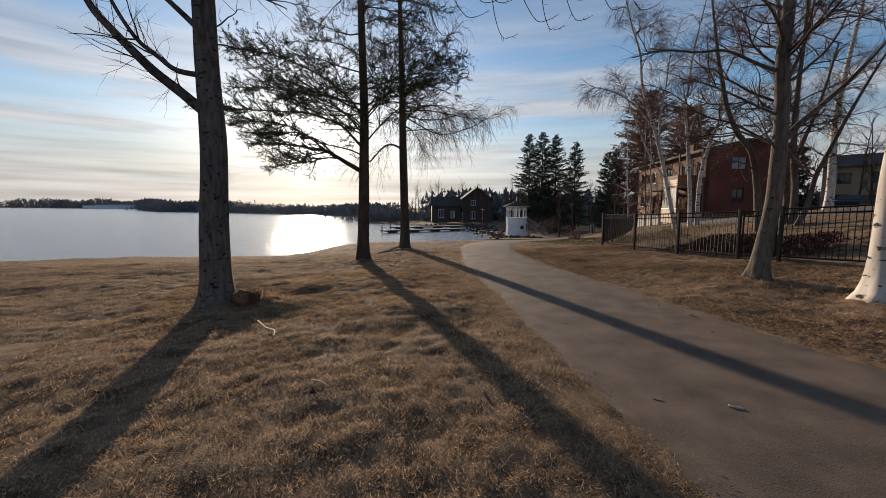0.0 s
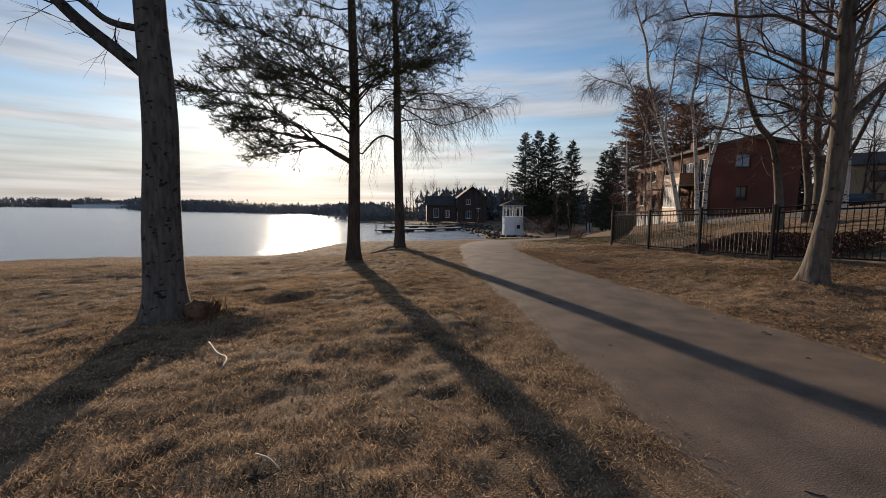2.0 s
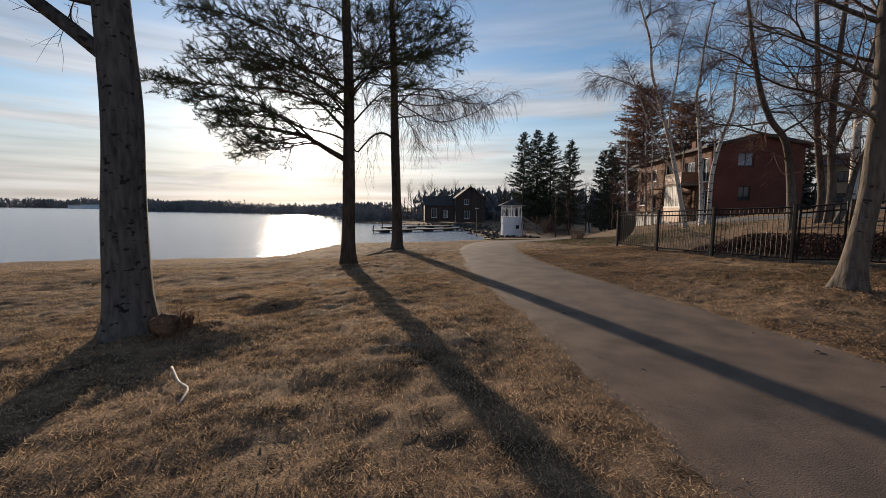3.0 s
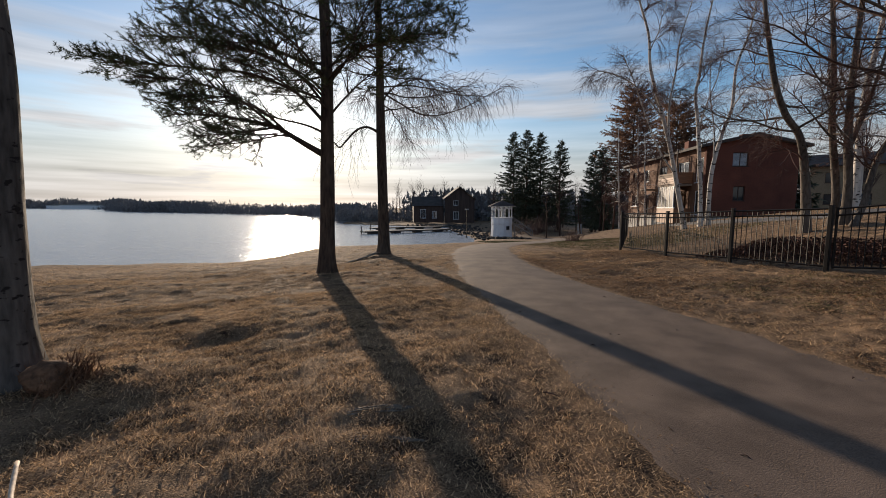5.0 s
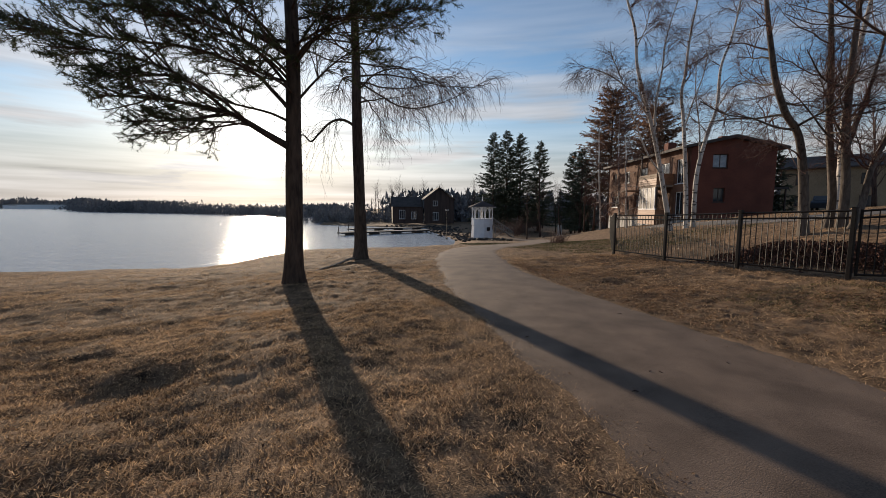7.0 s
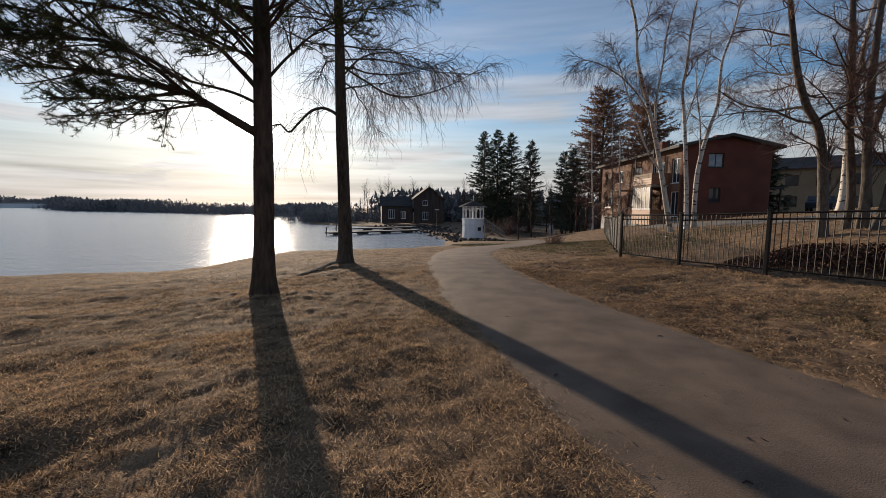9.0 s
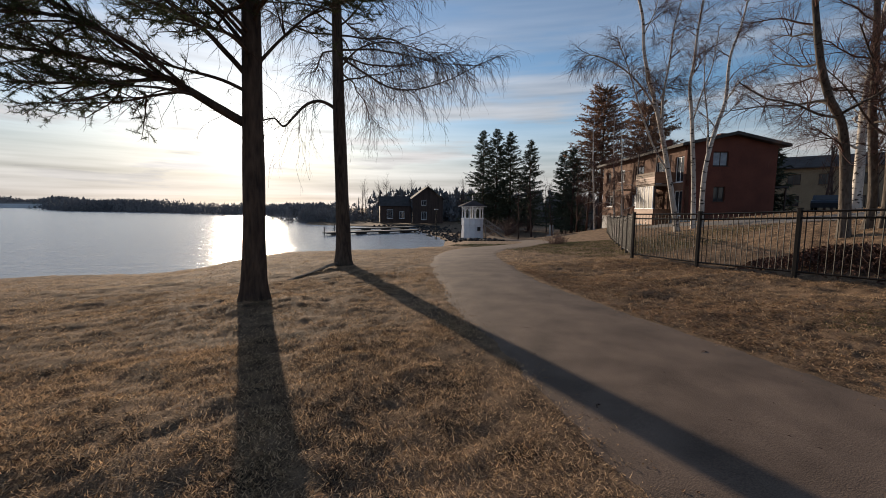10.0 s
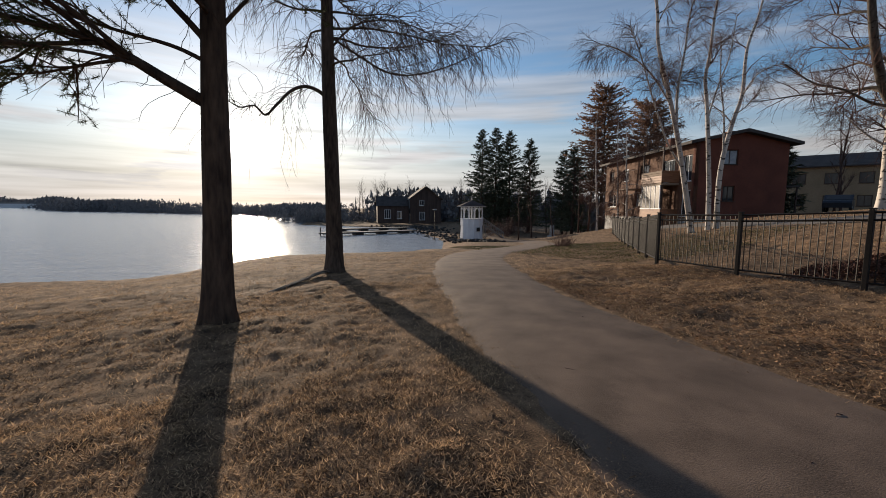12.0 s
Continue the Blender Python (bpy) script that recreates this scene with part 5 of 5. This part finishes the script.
stem_tree("garden_tree", 17.4, 11.6, (20.2, 10.6, 8.0), 0.10, 68, "outward leaning leafless stem behind the fence", M_GREY, auto=10, limb_len=2.2, first=0.36, rise=0.5, dense=1.4, roots=0.3, r1=0.03,
          line=((17.9, 11.6, 1.6), (18.2, 11.6, 2.7), (18.6, 11.5, 3.65), (19.3, 11.2, 5.5)))
for k, (x, y, h) in enumerate(((35.0, 39.2, 11.5), (35.9, 43.0, 12.5), (33.4, 36.5, 9.0))):
    stem_tree("birch_tree", x, y, (x - 0.3, y + 0.4, h), 0.12, 69 + k, "weeping leafless birch with brown twigs beside the house", M_BIRCH, auto=24, limb_len=2.3, first=0.12, droop=-1.3, dense=1.6, roots=0.2, small=0.015, twig_r=0.02)


def leaf_litter(name, centres, count, size, material, label, category, flat=0.35, seed=3):
    """Crumpled dead leaves: two triangles bent along the middle. centres: x, y, z and lift for each."""
    r = np.random.RandomState(seed)
    c = centres
    n = len(c)
    a = r.uniform(0, 6.283, n)
    w = np.stack([np.cos(a), np.sin(a), r.normal(0, flat, n)], 1)
    w /= np.linalg.norm(w, axis=1)[:, None]
    s = np.cross(w, np.stack([r.normal(0, flat, n), r.normal(0, flat, n), np.ones(n)], 1))
    s /= np.linalg.norm(s, axis=1)[:, None]
    ln = size * r.uniform(0.5, 1.3, (n, 1))
    up = np.array([[0, 0, 1.0]]) * ln * 0.25
    tip, tail, l, rr = c + w * ln, c - w * ln, c + s * ln * 0.55 + up, c - s * ln * 0.55 + up
    return tagged(tris(name, np.concatenate([np.stack([tail, rr, tip], 1), np.stack([tail, tip, l], 1)]), material), label, category, kind="stuff")


def build_leaf_heap():
    """A bank of dead brown plants and leaves behind the fence."""
    r = np.random.RandomState(71)
    n = 13000
    t = r.random_sample(n)
    y = 12.3 - 4.6 * t
    x = 12.5 + 0.1 * (12 - y) + r.normal(0, 0.45, n)
    h = (0.10 + 0.42 * smooth01((t - 0.02) / 0.35)) * np.exp(-((x - 12.5 - 0.1 * (12 - y)) / 0.75) ** 2)
    z = ground_z(x, y) + h * np.sqrt(r.random_sample(n))
    leaf_litter("leaf_heap", np.stack([x, y, z], 1), n, 0.038, M_HEDGE, "heap of dead brown leaves and stalks behind the fence", "leaf heap", 0.8)
    stalks = []
    for _ in range(240):
        yy = r.uniform(7.9, 12.0)
        xx = 12.4 + 0.1 * (12 - yy) + r.normal(0, 0.45)
        p = wander(r, (xx, yy, gz(xx, yy)), (r.normal(0, 0.8), r.normal(0, 0.8), 1.0), r.uniform(0.4, 0.95), 4, 0.2, -0.4)
        stalks.append((p, np.linspace(0.006, 0.003, len(p))))
    tagged(solid("dead_stalks", strands(stalks, 3), M_TWIG_RED), "bare brown stalks rising from the leaf heap", "stalks", kind="stuff")


build_leaf_heap()


# ---- lawn ----
def build_grass():
    r = np.random.RandomState(8)
    def patch(n, x0, x1, y0, y1, h0, h1, w):
        x, y = r.uniform(x0, x1, n), r.uniform(y0, y1, n)
        off = path_off(x, y) - half_path(y) + 0.12 * wave(x, y, 4.0, 8)
        thin = 0.5 + 0.5 * wave(x, y, 3.2, 21) + 0.35 * wave(x, y, 9.0, 22)
        keep = (r.random_sample(n) < smooth01((off + 0.45) / 0.8) ** 1.5) & (lake_depth(x, y) < 1.0) & (r.random_sample(n) < 0.15 + 0.85 * np.clip(thin, 0, 1))
        x, y = x[keep], y[keep]
        m = len(x)
        z = ground_z(x, y) + r.uniform(-0.004, 0.012, m)
        a = r.uniform(0, 6.283, m)
        lean = np.clip(r.normal(1.2, 0.3, m), 0, 1.5)
        ln = r.uniform(h0, h1, m)
        tip = np.stack([np.cos(a) * np.sin(lean) * ln, np.sin(a) * np.sin(lean) * ln, np.abs(np.cos(lean)) * ln + 0.006], 1)
        b = r.uniform(0, 6.283, m)
        s = np.stack([np.cos(b), np.sin(b), np.zeros(m)], 1) * (w * r.uniform(0.6, 1.3, m))[:, None]
        base = np.stack([x, y, z], 1)
        return np.stack([base - s, base + s, base + tip], 1)
    near = [patch(520000, -3.2, 3.6, 0.9, 11.0, 0.012, 0.04, 0.0032), patch(230000, -8.5, 4.5, 6.0, 15.5, 0.018, 0.045, 0.005), patch(140000, 4.5, 11.2, 3.0, 16.0, 0.02, 0.05, 0.0045)]
    tagged(tris("dry_grass", np.concatenate(near), M_BLADE), "short dry yellow-brown grass covering the lawn", "grass", kind="stuff")
    far = [patch(90000, -14, 12, 13.0, 24.0, 0.03, 0.07, 0.006), patch(70000, 11.5, 30, 8.0, 26.0, 0.03, 0.07, 0.008)]
    tagged(tris("far_grass", np.concatenate(far), M_BLADE), "dry brown grass towards the shore and in the garden", "grass", kind="stuff")
    moss = [patch(15000, 7.4, 10.6, 6.3, 8.9, 0.02, 0.055, 0.0035), patch(70000, 11.0, 21.0, 16.0, 30.0, 0.04, 0.10, 0.010)]
    tagged(tris("green_grass", np.concatenate(moss), M_GREEN), "patches of mossy green grass by the fence", "grass", kind="stuff")


build_grass()


def build_litter():
    r = np.random.RandomState(9)
    def spots(n, x0, x1, y0, y1, lo, hi):
        x, y = r.uniform(x0, x1, n), r.uniform(y0, y1, n)
        off = path_off(x, y) - half_path(y)
        k = (off > lo) & (off < hi) & (wave(x, y, 1.4, 31) + r.normal(0, 0.5, n) > 0.0)
        x, y = x[k], y[k]
        return np.stack([x, y, ground_z(x, y) + 0.018], 1)
    c = np.concatenate([spots(60000, 4.5, 11.2, 1.0, 15.0, 0.0, 5.5), spots(5000, -6, 4, 1, 14, 0.1, 6.0)])
    leaf_litter("fallen_leaves", c, len(c), 0.025, M_LEAF, "crumpled brown leaves fallen along the footpath", "leaves", 0.3)
    x, y = r.uniform(1.0, 7.0, 22000), r.uniform(1.0, 16.0, 22000)
    off = path_off(x, y) - half_path(y)
    k = (off < 0.1) & (r.random_sample(22000) < 0.05 + 0.6 * smooth01((off + 0.75) / 0.8) ** 2)
    x, y = x[k], y[k]
    leaf_litter("path_crumbs", np.stack([x, y, ground_z(x, y) + 0.022], 1), len(x), 0.011, M_LEAF, "crumbs of leaf and bark strewn on the gravel", "litter", 0.2, 5)


build_litter()


def stick(name, pts, rad, material, label, seed=1):
    """A fallen stick with a slight bend, lying on the ground."""
    r = np.random.RandomState(seed)
    p = np.array([(x, y, gz(x, y) + h + rad) for x, y, h in pts])
    line = curve_through(p, 6)
    q = np.interp(np.linspace(0, 1, len(line)), [0, 0.5, 1], [rad, rad * 0.95, rad * 0.6]) * r.uniform(0.85, 1.15, len(line))
    tagged(solid(name, tube(line, q, 7), material, smooth=True), label, name.replace("_", " "))


stick("fallen_stick", ((-1.01, 5.95, 0.05), (-0.86, 5.62, 0.03), (-0.73, 5.4, 0.02), (-0.71, 5.15, 0.02)), 0.013, M_STICK, "pale bent barkless stick lying on the grass", 2)
stick("wood_chip", ((2.93, 2.31, 0.02), (3.0, 2.24, 0.02)), 0.012, M_STICK, "small pale wood chip on the gravel", 3)
stick("fallen_twig", ((2.47, 2.57, 0.02), (2.5, 2.53, 0.02), (2.53, 2.52, 0.02)), 0.004, M_TWIG, "thin dark twig on the gravel", 4)
stick("fallen_twig", ((4.1, 10.16, 0.02), (4.14, 10.1, 0.02), (4.17, 10.06, 0.02)), 0.005, M_TWIG, "dark twig on the gravel", 5)
stick("fallen_twig", ((2.34, 5.8, 0.02), (2.38, 5.74, 0.03), (2.42, 5.7, 0.02)), 0.006, M_TWIG, "dark broken twig at the footpath's edge", 6)
stick("fallen_twig", ((-0.2, 3.6, 0.02), (-0.12, 3.5, 0.03), (-0.05, 3.4, 0.02)), 0.006, M_STICK, "small pale twig in the grass", 7)
r_s = np.random.RandomState(14)
for k in range(26):
    x, y = r_s.uniform(-3.5, 3.0), r_s.uniform(2.0, 11.5)
    if path_off([x], [y])[0] < 1.6:
        continue
    a, ln = r_s.uniform(0, 6.28), r_s.uniform(0.04, 0.11)
    stick("fallen_twig", ((x, y, 0.025), (x + math.cos(a) * ln * 0.5, y + math.sin(a) * ln * 0.5, 0.035), (x + math.cos(a + 0.3) * ln, y + math.sin(a + 0.3) * ln, 0.025)), r_s.uniform(0.002, 0.004), M_STICK if k % 3 else M_TWIG, "small pale twig in the dry grass" if k % 3 else "small dark twig in the dry grass", 20 + k)
for k in range(16):
    y = r_s.uniform(2.5, 12.5)
    x = float(np.interp(y, PATH_LINE[:, 1], PATH_LINE[:, 0])) + r_s.uniform(-1.2, 1.2)
    a, ln = r_s.uniform(0, 6.28), r_s.uniform(0.03, 0.09)
    stick("fallen_twig", ((x, y, 0.02), (x + math.cos(a) * ln * 0.5, y + math.sin(a) * ln * 0.5, 0.028), (x + math.cos(a + 0.4) * ln, y + math.sin(a + 0.4) * ln, 0.02)), r_s.uniform(0.003, 0.006), M_TWIG, "small dark twig on the gravel", 60 + k)


def root(pts, rad, label, seed, strands_n=4):
    """A worn root: a few strands side by side, half sunk in the ground."""
    r = np.random.RandomState(seed)
    geo = []
    for k in range(strands_n):
        shift = (k - (strands_n - 1) / 2) * rad * 1.5
        line = curve_through(np.array([(x + r.normal(0, 0.006), y + shift + r.normal(0, 0.008), gz(x, y + shift) + h + r.normal(0, 0.004)) for x, y, h in pts]), 8)
        q = rad * r.uniform(0.45, 0.8) * (0.6 + 0.5 * np.sin(np.linspace(0.2, 2.9, len(line)))) * r.uniform(0.7, 1.25, len(line))
        geo.append(tube(line, q, 7))
    tagged(solid("surface_root", geo, M_ROOT, smooth=True), label, "root")


root(((0.7, 5.98, -0.05), (0.86, 5.94, -0.001), (1.08, 5.90, -0.008), (1.3, 5.86, -0.004), (1.45, 5.8, -0.05)), 0.010, "weathered tree root breaking through the grass", 1)
root(((0.72, 5.64, -0.05), (0.86, 5.60, -0.002), (1.08, 5.56, -0.006), (1.26, 5.53, -0.002), (1.4, 5.5, -0.05)), 0.009, "weathered tree root breaking through the grass", 2)
root(((1.2, 15.0, -0.06), (1.75, 15.8, 0.02), (2.2, 16.5, 0.03), (2.7, 17.2, 0.05), (3.0, 17.5, 0.03)), 0.035, "long root running from the slender tree", 3)


def build_shoots():
    """A tuft of short shoots at the foot of the grey tree."""
    r = np.random.RandomState(15)
    lines = []
    for _ in range(300):
        x, y = -1.36 + r.normal(0, 0.09), 7.1 + r.normal(0, 0.11)
        p = wander(r, (x, y, gz(x, y) - 0.01), (r.normal(0, 0.5) + 0.3, r.normal(0, 0.5), 1.0), r.uniform(0.1, 0.27), 4, 0.2, 0.1)
        lines.append((p, np.linspace(0.006, 0.002, len(p))))
    tagged(solid("root_shoots", strands(lines, 3), M_STUMP), "tuft of short brown shoots at the tree's foot", "shoots", kind="stuff")
    bm = bmesh.new()
    bmesh.ops.create_icosphere(bm, subdivisions=3, radius=0.165)
    for v in bm.verts:
        n = noise.noise(v.co * 9) * 0.35 + noise.noise(v.co * 24) * 0.15
        v.co *= 1 + n
        v.co.z *= 0.9
    me = bpy.data.meshes.new("burl")
    bm.to_mesh(me)
    bm.free()
    me.shade_smooth()
    ob = tagged(link("burl", me, M_STUMP), "knotted brown burl at the foot of the grey tree", "burl")
    ob.matrix_basis = pose(-1.40, 7.1, gz(-1.40, 7.1) + 0.08)


build_shoots()


# ---- far shore, car and small things of the park ----
def long_shed(x, y, length, height, turn, label):
    shed = empty("long_shed", x, y, WATER_Z + 0.2, turn)
    tagged(shed, label, "shed", "sheds across the lake")
    solid("wall", box(-length / 2, length / 2, 0, 14, 0, height), M_WHITE, shed)
    solid("roof", prism([(-length / 2 - 1, height + 0.01), (-length / 2 - 1, height + 0.6), (0, height + 2.2), (length / 2 + 1, height + 0.6), (length / 2 + 1, height + 0.01)], -1, 15), M_STONE, shed)


long_shed(-343, 816, 72, 6.0, 24, "long low white shed on the far shore")
long_shed(-384, 838, 34, 5.0, 26, "low pale shed on the far shore")
long_shed(-425, 915, 40, 5.5, 30, "low white boat shed on the far shore")


def build_car():
    car = empty("parked_car", 45.0, 25.6, gz(45.0, 25.6), 20)
    tagged(car, "dark blue-grey car parked in shade behind the house", "car")
    side = [(-2.1, 0.35), (-2.15, 0.75), (-1.95, 0.92), (-1.2, 0.98), (-0.55, 1.42), (0.85, 1.46), (1.6, 1.0), (2.1, 0.92), (2.15, 0.4)]
    solid("body", prism(side, -0.85, 0.85), M_CARPAINT, car)
    for y in (-0.862, 0.85):
        solid("side_window", prism([(-1.0, 1.0), (-0.5, 1.36), (0.8, 1.4), (1.35, 1.02)], y, y + 0.012), M_PANE, car)
    solid("windscreen", ([(-1.17, -0.75, 1.02), (-1.17, 0.75, 1.02), (-0.58, 0.68, 1.415), (-0.58, -0.68, 1.415)], [(0, 1, 2, 3)]), M_PANE, car)
    for x in (-1.35, 1.35):
        for y in (-0.86, 0.68):
            wheel = solid("wheel", tube([(x, y, 0.32), (x, y + 0.18, 0.32)], [0.32, 0.32], 18), M_RUBBER, car)
            solid("rim", tube([(x, y - 0.005, 0.32), (x, y + 0.185, 0.32)], [0.19, 0.19], 12), M_STONE, wheel)


build_car()


def park_lamp(x, y, height):
    lamp = empty("park_lamp", x, y, max(gz(x, y), WATER_Z))
    tagged(lamp, "thin dark park lamp post by the harbour", "street lamp")
    solid("post", rod((0, 0, -0.3), (0, 0, height), 0.07, 0.05), M_IRON, lamp)
    solid("head", soft_box(-0.3, 0.3, -0.14, 0.14, height, height + 0.16, 0.04), M_STONE, lamp)


park_lamp(25.2, 66.0, 4.6)


def build_monument():
    x, y = 42.5, 59.5
    stone = empty("stone_marker", x, y, gz(x, y))
    tagged(stone, "pale upright stone marker beside the park path", "monument")
    solid("plinth", soft_box(-0.5, 0.5, -0.5, 0.5, -0.2, 0.3, 0.03), M_STONE, stone)
    solid("pillar", soft_box(-0.28, 0.28, -0.22, 0.22, 0.3, 1.9, 0.04), M_STONE, stone)


build_monument()
for k, (x, y, h) in enumerate(((44.0, 22.0, 8.0), (48.5, 24.0, 9.5), (52.0, 23.0, 9.0), (50.0, 28.0, 9.0), (56.0, 30.0, 10.0), (41.0, 16.0, 8.5), (38.0, 12.5, 9.0))):
    far_bare("leafless_tree", x, y, gz(x, y), h, 400 + k, "dark leafless garden tree beyond the brick house", group="leafless trees beyond the house")
spruce("garden_spruce", 42.0, 28.3, gz(42.0, 28.3), 6.2, 1.7, 130, "small dark spruce beside the house wall")


def shrub(x, y, h, n, seed, label):
    r = np.random.RandomState(seed)
    lines = []
    for _ in range(n):
        q = wander(r, (x + r.normal(0, 0.25), y + r.normal(0, 0.25), gz(x, y) - 0.02), (r.normal(0, 0.6), r.normal(0, 0.6), 1.0), h * r.uniform(0.5, 1.2), 4, 0.15, 0.1)
        lines.append((q, np.linspace(0.012, 0.005, len(q))))
    lines += offshoots(r, lines, 4.0, h * 0.35, 0.006, 0.6, 0.15, 0.1, 3, 0.3)
    tagged(solid("shrub", strands(lines, 3), M_TWIG_RED), label, "shrub", kind="stuff")


shrub(17.2, 26.2, 0.8, 90, 1, "low reddish leafless shrub by the footpath's bend")
for k, (x, y) in enumerate(((38.5, 66.5), (40.5, 69), (42.5, 71.5), (36.5, 68), (44.5, 74), (47, 73))):
    shrub(x, y, 3.2, 50, 10 + k, "dark leafless thicket behind the tower")
